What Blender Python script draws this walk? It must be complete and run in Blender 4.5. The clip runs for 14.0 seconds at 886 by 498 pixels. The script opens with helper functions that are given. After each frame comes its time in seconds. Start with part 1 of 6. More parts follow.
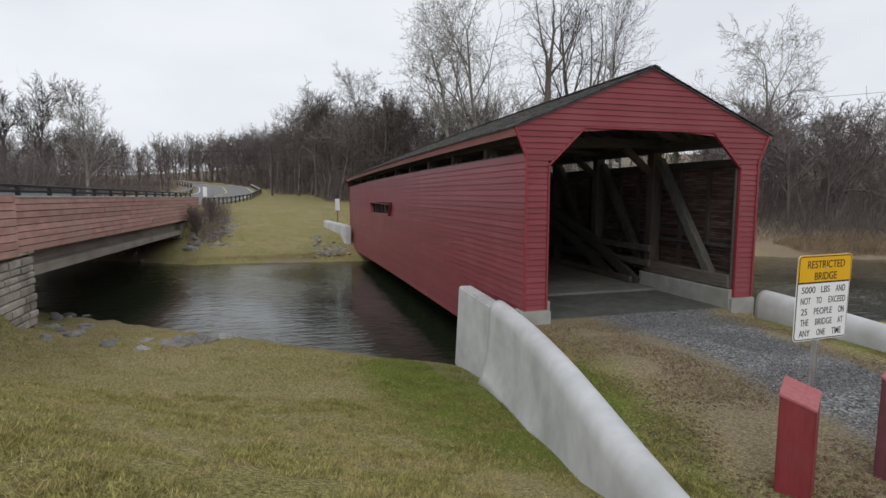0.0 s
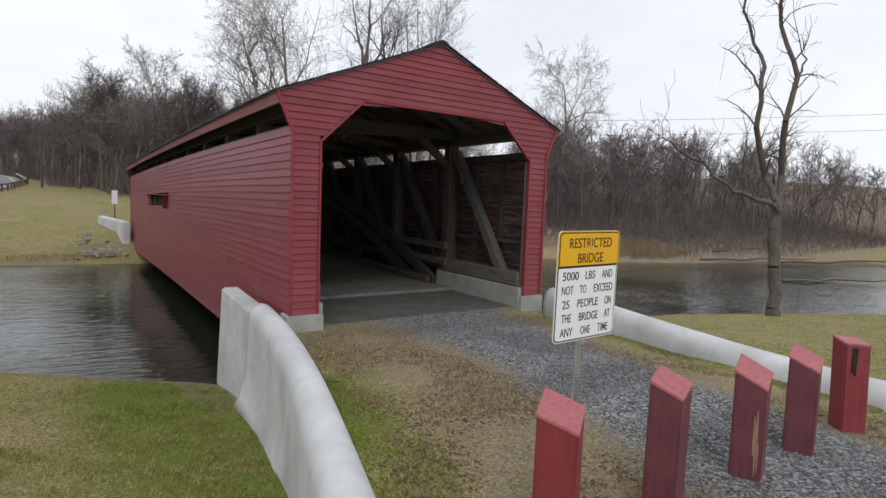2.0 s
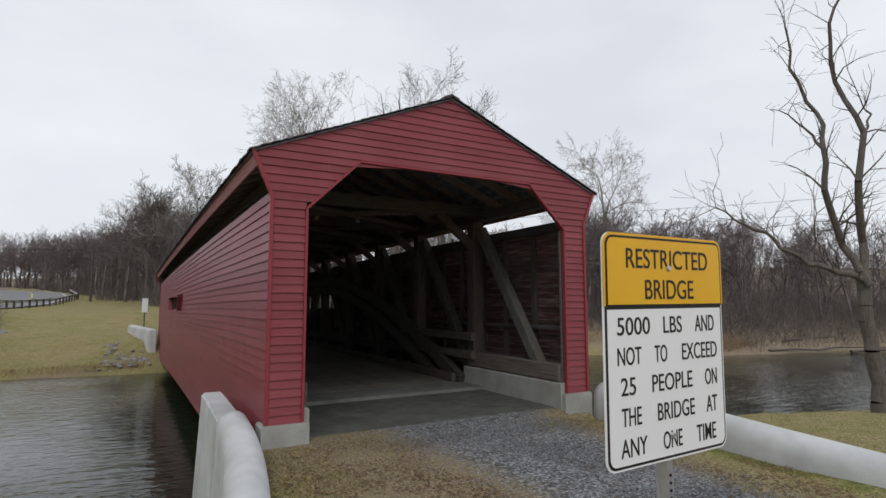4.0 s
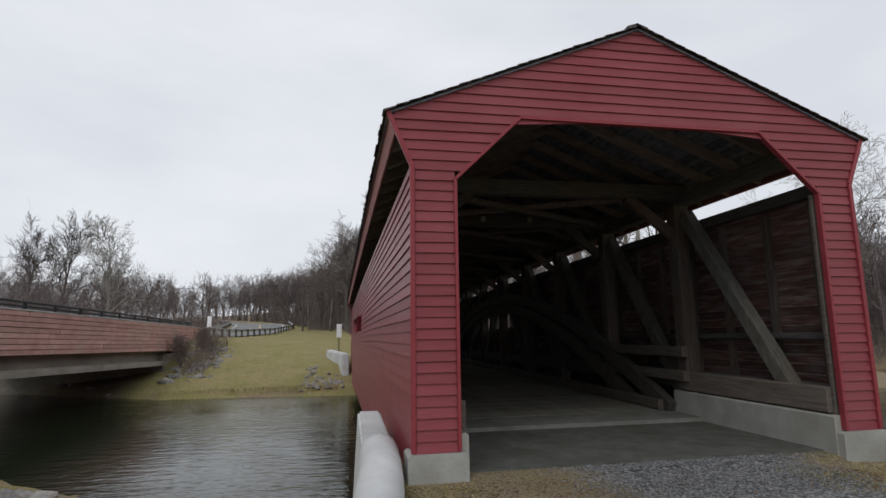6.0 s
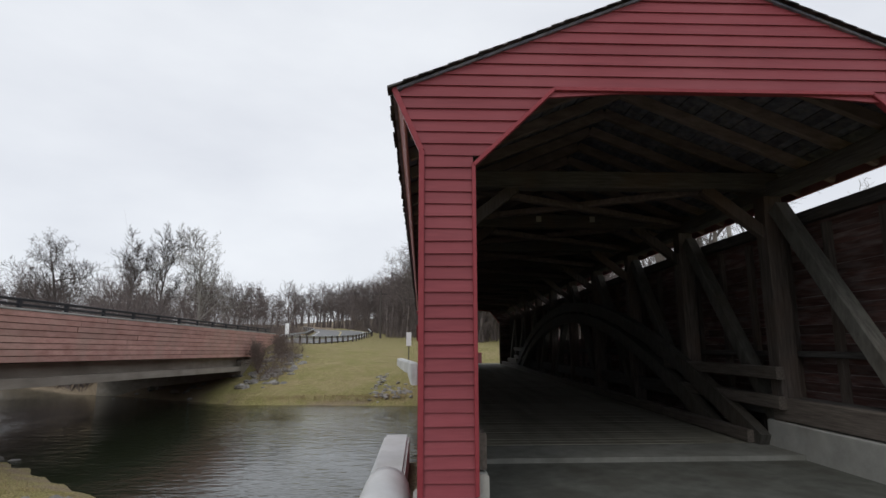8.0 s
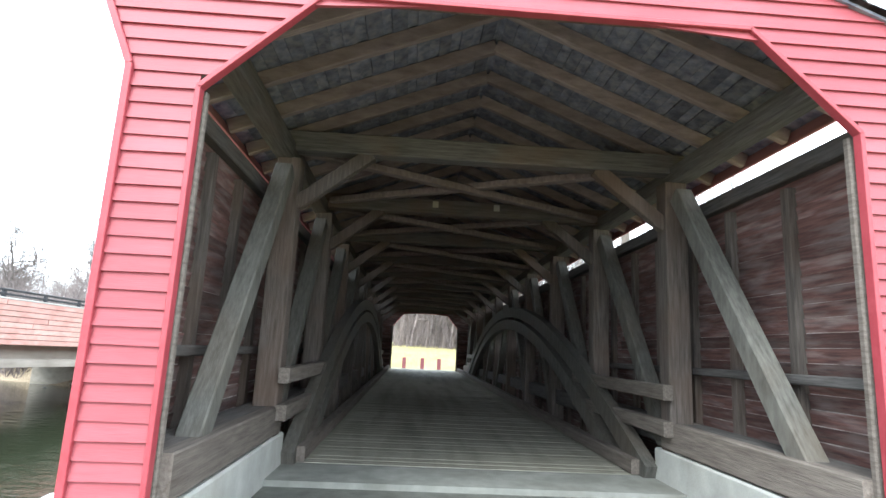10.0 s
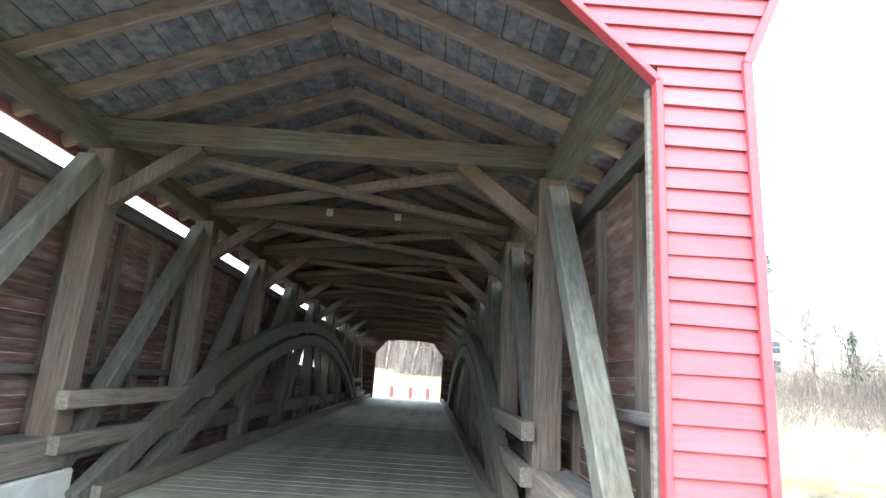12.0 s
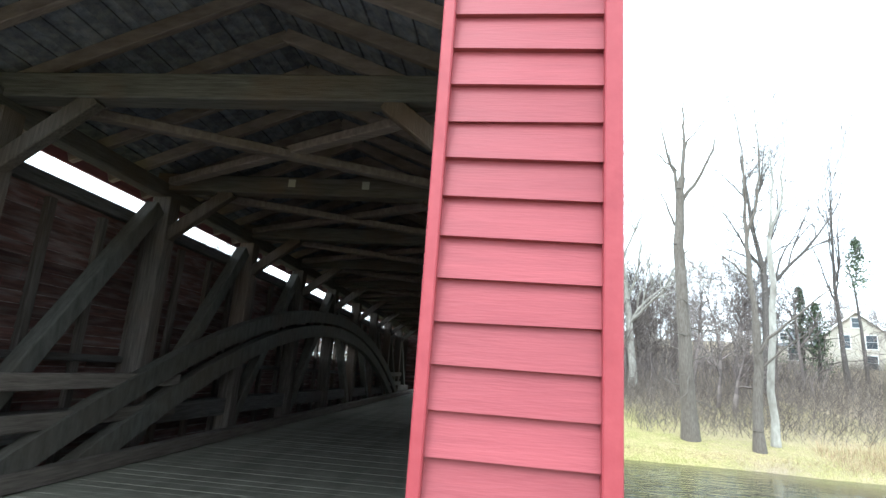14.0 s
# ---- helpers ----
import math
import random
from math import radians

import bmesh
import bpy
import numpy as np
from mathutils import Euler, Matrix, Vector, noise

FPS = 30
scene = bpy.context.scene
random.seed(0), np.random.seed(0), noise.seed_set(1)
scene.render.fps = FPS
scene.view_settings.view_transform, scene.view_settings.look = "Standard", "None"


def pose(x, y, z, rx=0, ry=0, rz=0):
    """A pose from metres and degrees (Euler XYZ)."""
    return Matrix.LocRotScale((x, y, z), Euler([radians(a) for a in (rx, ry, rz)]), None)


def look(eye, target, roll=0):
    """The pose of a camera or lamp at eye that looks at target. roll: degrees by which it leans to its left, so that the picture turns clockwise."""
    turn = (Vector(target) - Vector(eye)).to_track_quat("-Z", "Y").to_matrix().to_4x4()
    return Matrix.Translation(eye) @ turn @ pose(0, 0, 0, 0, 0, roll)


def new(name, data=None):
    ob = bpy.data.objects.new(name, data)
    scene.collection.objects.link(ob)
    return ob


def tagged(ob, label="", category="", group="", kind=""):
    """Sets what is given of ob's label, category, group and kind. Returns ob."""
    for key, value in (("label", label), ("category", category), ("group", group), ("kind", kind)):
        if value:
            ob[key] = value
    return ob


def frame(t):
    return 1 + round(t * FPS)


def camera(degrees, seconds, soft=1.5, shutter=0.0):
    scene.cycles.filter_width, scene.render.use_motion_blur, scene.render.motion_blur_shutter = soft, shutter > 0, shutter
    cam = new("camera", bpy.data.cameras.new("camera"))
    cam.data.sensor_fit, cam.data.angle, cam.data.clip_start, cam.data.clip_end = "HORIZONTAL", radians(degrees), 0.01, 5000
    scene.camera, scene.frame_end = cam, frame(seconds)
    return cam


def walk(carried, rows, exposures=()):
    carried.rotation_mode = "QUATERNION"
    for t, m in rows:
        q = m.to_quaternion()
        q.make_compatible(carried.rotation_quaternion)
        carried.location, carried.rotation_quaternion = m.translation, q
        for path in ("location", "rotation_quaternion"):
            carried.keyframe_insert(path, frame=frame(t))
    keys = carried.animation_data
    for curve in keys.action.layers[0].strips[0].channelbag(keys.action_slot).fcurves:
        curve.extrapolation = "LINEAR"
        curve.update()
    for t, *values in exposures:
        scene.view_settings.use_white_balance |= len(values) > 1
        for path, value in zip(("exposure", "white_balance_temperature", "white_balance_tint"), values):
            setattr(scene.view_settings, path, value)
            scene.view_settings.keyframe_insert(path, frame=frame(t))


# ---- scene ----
cam = camera(77.6, 14.0)
PATH = [
    (0, (-7.342, -9.778, 2.627), (-6.776, -7.871, 2.42), 0.1),
    (0.5, (-7.019, -9.444, 2.55), (-6.405, -7.552, 2.341), 0.3),
    (1, (-6.599, -9.16, 2.482), (-5.877, -7.303, 2.31), 0.9),
    (1.5, (-6.121, -8.969, 2.353), (-5.191, -7.205, 2.197), 1.2),
    (2, (-5.728, -8.695, 2.25), (-4.606, -7.049, 2.076), 2.2),
    (2.2, (-5.548, -8.559, 2.249), (-4.356, -6.965, 2.06), 2.5),
    (4.3, (-4.217, -7.135, 1.757), (-3.309, -5.368, 1.986), -0.1),
    (4.5, (-4.1, -6.933, 1.694), (-3.245, -5.14, 1.925), 0.0),
    (5, (-3.776, -6.528, 1.521), (-2.991, -4.705, 1.77), -0.3),
    (5.5, (-3.634, -6.066, 1.449), (-3.008, -4.191, 1.749), -1.0),
    (6, (-3.531, -5.719, 1.477), (-3.163, -3.777, 1.78), -0.8),
    (6.5, (-3.405, -5.528, 1.516), (-3.232, -3.563, 1.845), -0.7),
    (7, (-3.332, -5.413, 1.546), (-3.24, -3.444, 1.888), -0.2),
    (7.2, (-3.266, -5.339, 1.547), (-3.189, -3.37, 1.892), -0.2),
    (9.3, (-1.576, -3.846, 1.571), (-1.466, -1.873, 1.879), 0.8),
    (9.5, (-1.377, -3.749, 1.55), (-1.272, -1.776, 1.861), 2.1),
    (10, (-0.801, -3.556, 1.493), (-0.701, -1.59, 1.849), 2.8),
    (10.5, (-0.262, -3.291, 1.5), (-0.182, -1.329, 1.878), 3.3),
    (11, (0.276, -3.086, 1.527), (0.337, -1.129, 1.935), 3.5),
    (11.5, (0.778, -2.9, 1.563), (0.817, -0.951, 2.011), 3.7),
    (12, (1.229, -2.61, 1.557), (1.24, -0.662, 2.01), 3.9),
    (12.5, (1.646, -2.405, 1.544), (1.626, -0.458, 2.001), 4.1),
    (13, (2.019, -2.153, 1.58), (1.932, -0.209, 2.042), 4.0),
    (13.5, (2.262, -1.815, 1.578), (2.103, 0.127, 2.028), 4.4),
    (14, (2.505, -1.462, 1.522), (2.275, 0.479, 1.95), 4.1),
]
EXPOSURES = [(0, -0.02, 6400, 10), (2.2, 0.18, 6400, 10), (4.3, -0.08, 6400, 10), (7.2, -0.12, 6400, 10), (9.3, 1.2, 6250, 7), (9.5, 1.6, 6200, 6), (10, 2.85, 5900, 3), (10.5, 3.75, 5750, 1),
             (11, 4.05, 5750, 1), (11.5, 3.9, 5750, 1), (12, 3.65, 5750, 0), (12.5, 3.3, 5700, -1), (13, 2.95, 5700, -2), (13.5, 2.6, 5700, -2), (14, 2.3, 5700, -2)]
walk(cam, [(t, look(eye, target, roll)) for t, eye, target, roll in PATH], EXPOSURES)

# ---- light: an overcast winter day ----
world = bpy.data.worlds.new("overcast_sky")
scene.world = world
world.use_nodes = True
wn, wl = world.node_tree.nodes, world.node_tree.links
wn.clear()
w_out, w_bg = wn.new("ShaderNodeOutputWorld"), wn.new("ShaderNodeBackground")
w_sky = wn.new("ShaderNodeTexSky")
w_sky.sky_type, w_sky.sun_disc = "NISHITA", False
w_sky.sun_elevation, w_sky.sun_rotation = radians(32), radians(150)
w_gain = wn.new("ShaderNodeMix")
w_gain.data_type, w_gain.blend_type = "RGBA", "MULTIPLY"
w_gain.inputs[0].default_value = 1.0
w_gain.inputs[7].default_value = (0.08, 0.08, 0.08, 1)
wl.new(w_sky.outputs[0], w_gain.inputs[6])
w_co = wn.new("ShaderNodeTexCoord")
w_map = wn.new("ShaderNodeMapping")
w_map.inputs["Scale"].default_value = (1.0, 1.0, 2.6)
wl.new(w_co.outputs["Generated"], w_map.inputs[0])
w_noise = wn.new("ShaderNodeTexNoise")
w_noise.inputs["Scale"].default_value, w_noise.inputs["Detail"].default_value = 2.2, 7
w_noise.inputs["Roughness"].default_value = 0.5
wl.new(w_map.outputs[0], w_noise.inputs["Vector"])
w_ramp = wn.new("ShaderNodeValToRGB")
w_ramp.color_ramp.elements[0].position, w_ramp.color_ramp.elements[1].position = 0.32, 0.68
w_ramp.color_ramp.elements[0].color = (0.80, 0.82, 0.87, 1)
w_ramp.color_ramp.elements[1].color = (0.95, 0.97, 1.0, 1)
wl.new(w_noise.outputs["Fac"], w_ramp.inputs[0])
w_mix = wn.new("ShaderNodeMix")
w_mix.data_type = "RGBA"
w_mix.inputs[0].default_value = 0.93
wl.new(w_gain.outputs[2], w_mix.inputs[6])
wl.new(w_ramp.outputs[0], w_mix.inputs[7])
wl.new(w_mix.outputs[2], w_bg.inputs[0])
w_bg.inputs[1].default_value = 1.0
wl.new(w_bg.outputs[0], w_out.inputs[0])

sun = new("sun", bpy.data.lights.new("sun", "SUN"))
sun.data.energy, sun.data.angle, sun.data.color = 0.7, radians(25), (1.0, 0.96, 0.9)
sun.matrix_basis = look((0, 0, 30), (8, 14, 14))

# ---- materials ----


def material(name, low, high, scale=6.0, stretch=(1, 1, 1), rough=0.7, bump=0.2, bump_scale=None, stain=None,
             stain_scale=1.2, stain_amount=0.5, stain_stretch=None, by_object=0.0, by_island=0.0, metal=0.0, specular=0.3, coords="Object"):
    """Two colours by a stretched noise, a broad stain over it, fine relief."""
    m = bpy.data.materials.new(name)
    m.use_nodes = True
    n, l = m.node_tree.nodes, m.node_tree.links
    b = n["Principled BSDF"]
    co = n.new("ShaderNodeTexCoord")
    mp = n.new("ShaderNodeMapping")
    mp.inputs["Scale"].default_value = stretch
    l.new(co.outputs[coords], mp.inputs[0])
    t1 = n.new("ShaderNodeTexNoise")
    t1.inputs["Scale"].default_value, t1.inputs["Detail"].default_value, t1.inputs["Roughness"].default_value = scale, 6, 0.62
    l.new(mp.outputs[0], t1.inputs["Vector"])
    r1 = n.new("ShaderNodeValToRGB")
    r1.color_ramp.elements[0].position, r1.color_ramp.elements[1].position = 0.3, 0.7
    r1.color_ramp.elements[0].color, r1.color_ramp.elements[1].color = (*low, 1), (*high, 1)
    l.new(t1.outputs["Fac"], r1.inputs[0])
    colour = r1.outputs[0]
    if stain:
        t2 = n.new("ShaderNodeTexNoise")
        t2.inputs["Scale"].default_value, t2.inputs["Detail"].default_value = stain_scale, 5
        if stain_stretch:
            sm = n.new("ShaderNodeMapping")
            sm.inputs["Scale"].default_value = stain_stretch
            l.new(co.outputs[coords], sm.inputs[0])
            l.new(sm.outputs[0], t2.inputs["Vector"])
        else:
            l.new(co.outputs[coords], t2.inputs["Vector"])
        r2 = n.new("ShaderNodeValToRGB")
        r2.color_ramp.elements[0].position, r2.color_ramp.elements[1].position = 0.45, 0.72
        r2.color_ramp.elements[1].color = (stain_amount,) * 3 + (1,)
        l.new(t2.outputs["Fac"], r2.inputs[0])
        mx = n.new("ShaderNodeMix")
        mx.data_type = "RGBA"
        l.new(r2.outputs[0], mx.inputs[0])
        l.new(colour, mx.inputs[6])
        mx.inputs[7].default_value = (*stain, 1)
        colour = mx.outputs[2]
    for amount, node, socket in ((by_object, "ShaderNodeObjectInfo", "Random"), (by_island, "ShaderNodeNewGeometry", "Random Per Island")):
        if amount:
            oi = n.new(node)
            rg = n.new("ShaderNodeMapRange")
            rg.inputs["To Min"].default_value, rg.inputs["To Max"].default_value = 1 - amount, 1 + amount
            l.new(oi.outputs[socket], rg.inputs["Value"])
            hs = n.new("ShaderNodeHueSaturation")
            l.new(rg.outputs[0], hs.inputs["Value"])
            l.new(colour, hs.inputs["Color"])
            colour = hs.outputs[0]
    l.new(colour, b.inputs["Base Color"])
    rr = n.new("ShaderNodeMapRange")
    rr.inputs["To Min"].default_value, rr.inputs["To Max"].default_value = max(0.02, rough - 0.1), min(1, rough + 0.1)
    l.new(t1.outputs["Fac"], rr.inputs["Value"])
    l.new(rr.outputs[0], b.inputs["Roughness"])
    b.inputs["Metallic"].default_value = metal
    b.inputs["Specular IOR Level"].default_value = specular
    if bump:
        t3 = n.new("ShaderNodeTexNoise")
        t3.inputs["Scale"].default_value, t3.inputs["Detail"].default_value = bump_scale or scale * 3, 5
        l.new(mp.outputs[0], t3.inputs["Vector"])
        bp = n.new("ShaderNodeBump")
        bp.inputs["Strength"].default_value, bp.inputs["Distance"].default_value = bump, 0.02
        l.new(t3.outputs["Fac"], bp.inputs["Height"])
        l.new(bp.outputs[0], b.inputs["Normal"])
    return m


RED_LOW, RED_HIGH, RED_STAIN = (0.205, 0.038, 0.049), (0.255, 0.054, 0.066), (0.285, 0.077, 0.09)
M_RED_FRONT = material("red_painted_boards_x", RED_LOW, RED_HIGH, 5, (0.5, 6, 6), 0.5, 0.12, 30, RED_STAIN, 0.9, 0.6, by_object=0.09)
M_RED_SIDE = material("red_painted_boards_y", RED_LOW, RED_HIGH, 5, (6, 0.5, 6), 0.42, 0.12, 30, RED_STAIN, 0.9, 0.6, by_object=0.10)
M_RED_TRIM = material("red_painted_trim", (0.235, 0.034, 0.045), (0.29, 0.05, 0.062), 4, (3, 3, 3), 0.45, 0.06)
# Paler than the other reds: sky light on the tilted fascia is in its colour.
M_RED_FASCIA = material("sky_lit_red_fascia", (0.38, 0.165, 0.17), (0.48, 0.24, 0.24), 4, (5, 0.5, 5), 0.6, 0.1)
M_RAW_BACK = material("raw_board_backs", (0.048, 0.026, 0.025), (0.140, 0.072, 0.063), 4, (6, 0.6, 9), 0.85, 0.4, 20, (0.24, 0.21, 0.20), 3.0, 0.55, (1, 0.7, 5), by_object=0.4)
# Mottled pale colour that paints in the light caught along the board laps.
M_LAP = material("lit_lap_edges", (0.09, 0.065, 0.06), (0.52, 0.49, 0.47), 3.5, (2, 1.1, 4), 0.9, 0.4, 20, (0.12, 0.08, 0.075), 1.6, 0.9, by_object=0.4)
TIMBER = ((0.050, 0.047, 0.046), (0.136, 0.129, 0.126))
POST_WOOD = ((0.046, 0.038, 0.034), (0.135, 0.116, 0.104))
M_TIMBER_X = material("weathered_timber_x", *TIMBER, 5, (0.5, 7, 7), 0.85, 0.45, 14, (0.12, 0.075, 0.05), 1.1, 0.7, by_object=0.25)
M_TIMBER_Y = material("weathered_timber_y", *TIMBER, 5, (7, 0.5, 7), 0.85, 0.45, 14, (0.10, 0.072, 0.056), 1.1, 0.6, by_object=0.25)
M_TIMBER_Z = material("weathered_timber_z", *POST_WOOD, 5, (7, 7, 0.5), 0.85, 0.45, 14, (0.10, 0.062, 0.042), 0.9, 0.7, by_object=0.25)
M_BRACE = material("grey_brace_timber", (0.060, 0.058, 0.052), (0.130, 0.126, 0.113), 5, (7, 2, 0.7), 0.85, 0.4, 14, (0.11, 0.08, 0.055), 0.8, 0.5, by_object=0.2)
M_RAFTER = material("rafter_timber", (0.150, 0.116, 0.112), (0.285, 0.232, 0.224), 5, (0.7, 7, 2), 0.85, 0.35, 14, (0.17, 0.13, 0.105), 1.5, 0.5, by_object=0.22)
M_LATH = material("dark_roof_lath", (0.060, 0.064, 0.088), (0.170, 0.176, 0.222), 8, (1, 1, 1), 0.9, 0.4, 30, (0.25, 0.235, 0.235), 9, 0.55, by_object=0.25)
M_PLANK = material("worn_deck_planks", (0.160, 0.152, 0.124), (0.315, 0.302, 0.252), 5, (0.5, 7, 7), 0.72, 0.15, 18, (0.125, 0.115, 0.097), 1.0, 0.8, (3.2, 0.28, 1), by_object=0.09)
M_CURB = material("curb_timber", (0.085, 0.070, 0.060), (0.185, 0.160, 0.140), 5, (7, 0.5, 7), 0.85, 0.4, 14, by_object=0.2)
M_CONCRETE = material("concrete", (0.31, 0.312, 0.29), (0.44, 0.44, 0.415), 3, (1, 1, 1), 0.85, 0.25, 40, (0.27, 0.26, 0.22), 1.4, 0.6)
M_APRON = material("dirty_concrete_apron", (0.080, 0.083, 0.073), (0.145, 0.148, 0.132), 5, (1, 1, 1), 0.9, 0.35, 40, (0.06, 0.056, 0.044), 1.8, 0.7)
M_SEAT = material("worn_concrete_seat", (0.16, 0.163, 0.147), (0.26, 0.262, 0.242), 4, (1, 1, 1), 0.85, 0.25, 40, (0.12, 0.115, 0.095), 1.6, 0.6)
M_WHITEWASH = material("whitewashed_concrete", (0.50, 0.512, 0.52), (0.68, 0.688, 0.695), 1.6, (1, 1, 1), 0.8, 0.12, 45, (0.34, 0.34, 0.315), 1.1, 0.55)
M_GIRDER = material("concrete_girder", (0.25, 0.225, 0.19), (0.36, 0.33, 0.285), 1.5, (2, 0.4, 3), 0.85, 0.2, 20, (0.17, 0.15, 0.125), 0.7, 0.6)
M_SHINGLE = material("dark_wood_shingles", (0.034, 0.032, 0.031), (0.105, 0.097, 0.09), 9, (1, 1, 1), 0.9, 0.5, 40, (0.07, 0.07, 0.06), 1.2, 0.5, by_island=0.55)
M_RED_STONE = material("red_tinted_stone", (0.42, 0.225, 0.19), (0.62, 0.375, 0.325), 2.5, (1, 0.7, 2), 0.9, 0.5, 12, (0.47, 0.34, 0.285), 0.8, 0.6, by_object=0.12)
M_MORTAR = material("dark_joint", (0.10, 0.055, 0.045), (0.15, 0.085, 0.07), 6, rough=0.95)
M_STONE = material("pale_fieldstone", (0.30, 0.27, 0.23), (0.50, 0.47, 0.42), 3, rough=0.9, bump=0.5, bump_scale=14, stain=(0.22, 0.2, 0.17), by_object=0.25)
M_RIPRAP = material("grey_riprap", (0.13, 0.125, 0.12), (0.29, 0.28, 0.265), 3, rough=0.9, bump=0.6, bump_scale=10, stain=(0.16, 0.15, 0.12), by_object=0.3, by_island=0.3)
M_STEEL_DARK = material("dark_steel_rail", (0.028, 0.03, 0.034), (0.06, 0.062, 0.068), 8, rough=0.5, bump=0.05, metal=0.6)
M_GALV = material("galvanised_steel", (0.50, 0.53, 0.56), (0.66, 0.68, 0.70), 12, rough=0.4, bump=0.05, metal=0.85)
M_ASPHALT = material("worn_asphalt", (0.17, 0.17, 0.172), (0.25, 0.25, 0.25), 3, rough=0.85, bump=0.2, bump_scale=40)
M_WHITE_LINE = material("white_road_paint", (0.62, 0.62, 0.6), (0.75, 0.75, 0.73), 8, rough=0.7, bump=0)
M_YELLOW_LINE = material("yellow_road_paint", (0.55, 0.45, 0.2), (0.62, 0.52, 0.25), 8, rough=0.7, bump=0)
M_SIGN_WHITE = material("sign_white", (0.84, 0.85, 0.86), (0.88, 0.88, 0.89), 2, rough=0.35, bump=0)
M_SIGN_YELLOW = material("sign_yellow", (0.78, 0.42, 0.012), (0.85, 0.47, 0.02), 3, rough=0.35, bump=0)
M_SIGN_BLACK = material("sign_black", (0.012, 0.012, 0.013), (0.02, 0.02, 0.02), 3, rough=0.4, bump=0)
M_BOLLARD = material("red_painted_post", (0.128, 0.042, 0.054), (0.185, 0.066, 0.080), 5, (5, 5, 0.8), 0.5, 0.15, 18, (0.24, 0.09, 0.10), 2.4, 0.7, by_object=0.12, coords="Object")
M_BOLLARD_RED = material("fresh_red_post", (0.215, 0.034, 0.042), (0.29, 0.052, 0.06), 5, (5, 5, 0.8), 0.5, 0.15, 18, (0.25, 0.075, 0.085), 2.4, 0.6)
M_ROT = material("rotten_wood", (0.018, 0.011, 0.008), (0.05, 0.03, 0.02), 20, rough=0.95)
M_BOLLARD_TOP = material("faded_post_top", (0.33, 0.095, 0.105), (0.43, 0.15, 0.155), 6, (4, 4, 4), 0.55, 0.2, 20)
M_SPLIT_WOOD = material("split_pale_wood", (0.30, 0.17, 0.10), (0.48, 0.31, 0.2), 8, (8, 8, 0.7), 0.85, 0.4)
M_GRAVEL = material("grey_gravel_stones", (0.075, 0.077, 0.081), (0.33, 0.337, 0.346), 30, rough=0.85, bump=0.3, by_island=0.45)
M_BARK = material("grey_brown_bark", (0.085, 0.072, 0.062), (0.16, 0.14, 0.122), 6, (3, 3, 0.7), 0.95, 0.5, 14)
M_BARK_DARK = material("dark_bark", (0.062, 0.053, 0.05), (0.13, 0.115, 0.106), 6, (3, 3, 0.7), 0.95, 0.5, 14)
M_BARK_PALE = material("pale_sycamore_bark", (0.22, 0.205, 0.185), (0.40, 0.385, 0.35), 3, (2, 2, 0.7), 0.9, 0.4, 14, (0.12, 0.10, 0.085), 1.2, 0.6)
M_TWIGS = material("brown_twigs", (0.15, 0.115, 0.10), (0.25, 0.20, 0.175), 5, rough=0.95, bump=0, by_island=0.3)
M_WOODS = material("winter_woods", (0.108, 0.088, 0.083), (0.222, 0.188, 0.178), 0.25, rough=0.95, bump=0, by_island=0.4)
M_BRUSH = material("dry_brush", (0.092, 0.074, 0.064), (0.195, 0.165, 0.145), 0.6, rough=0.95, bump=0, by_island=0.35)
M_REED = material("dry_reeds", (0.27, 0.195, 0.115), (0.43, 0.33, 0.21), 0.6, rough=0.95, bump=0, by_island=0.3)
M_NEEDLES = material("evergreen_needles", (0.05, 0.072, 0.04), (0.11, 0.14, 0.085), 2, rough=0.9, bump=0, by_island=0.35)
M_HOUSE_STONE = material("buff_stone_house", (0.36, 0.33, 0.28), (0.52, 0.48, 0.42), 1.2, rough=0.9, bump=0.3, stain=(0.33, 0.28, 0.2), by_object=0.05)
M_HOUSE_WHITE = material("white_house_trim", (0.70, 0.70, 0.69), (0.8, 0.8, 0.79), 2, rough=0.6, bump=0)
M_SLATE = material("grey_roof_slate", (0.10, 0.105, 0.115), (0.17, 0.17, 0.18), 3, rough=0.8, bump=0.2)
M_LEAF = material("dead_leaves", (0.085, 0.05, 0.03), (0.25, 0.155, 0.09), 20, rough=0.95, bump=0, by_island=0.4)


def glass_material():
    m = bpy.data.materials.new("window_glass")
    m.use_nodes = True
    b = m.node_tree.nodes["Principled BSDF"]
    b.inputs["Base Color"].default_value = (0.04, 0.05, 0.06, 1)
    b.inputs["Roughness"].default_value = 0.08
    return m


def grass_blade_material():
    m = material("lawn_blades", (0.105, 0.112, 0.022), (0.47, 0.41, 0.150), 7.0, rough=0.8, bump=0, stain=(0.40, 0.305, 0.15), stain_scale=2.0, stain_amount=0.8, by_island=0.6)
    return m


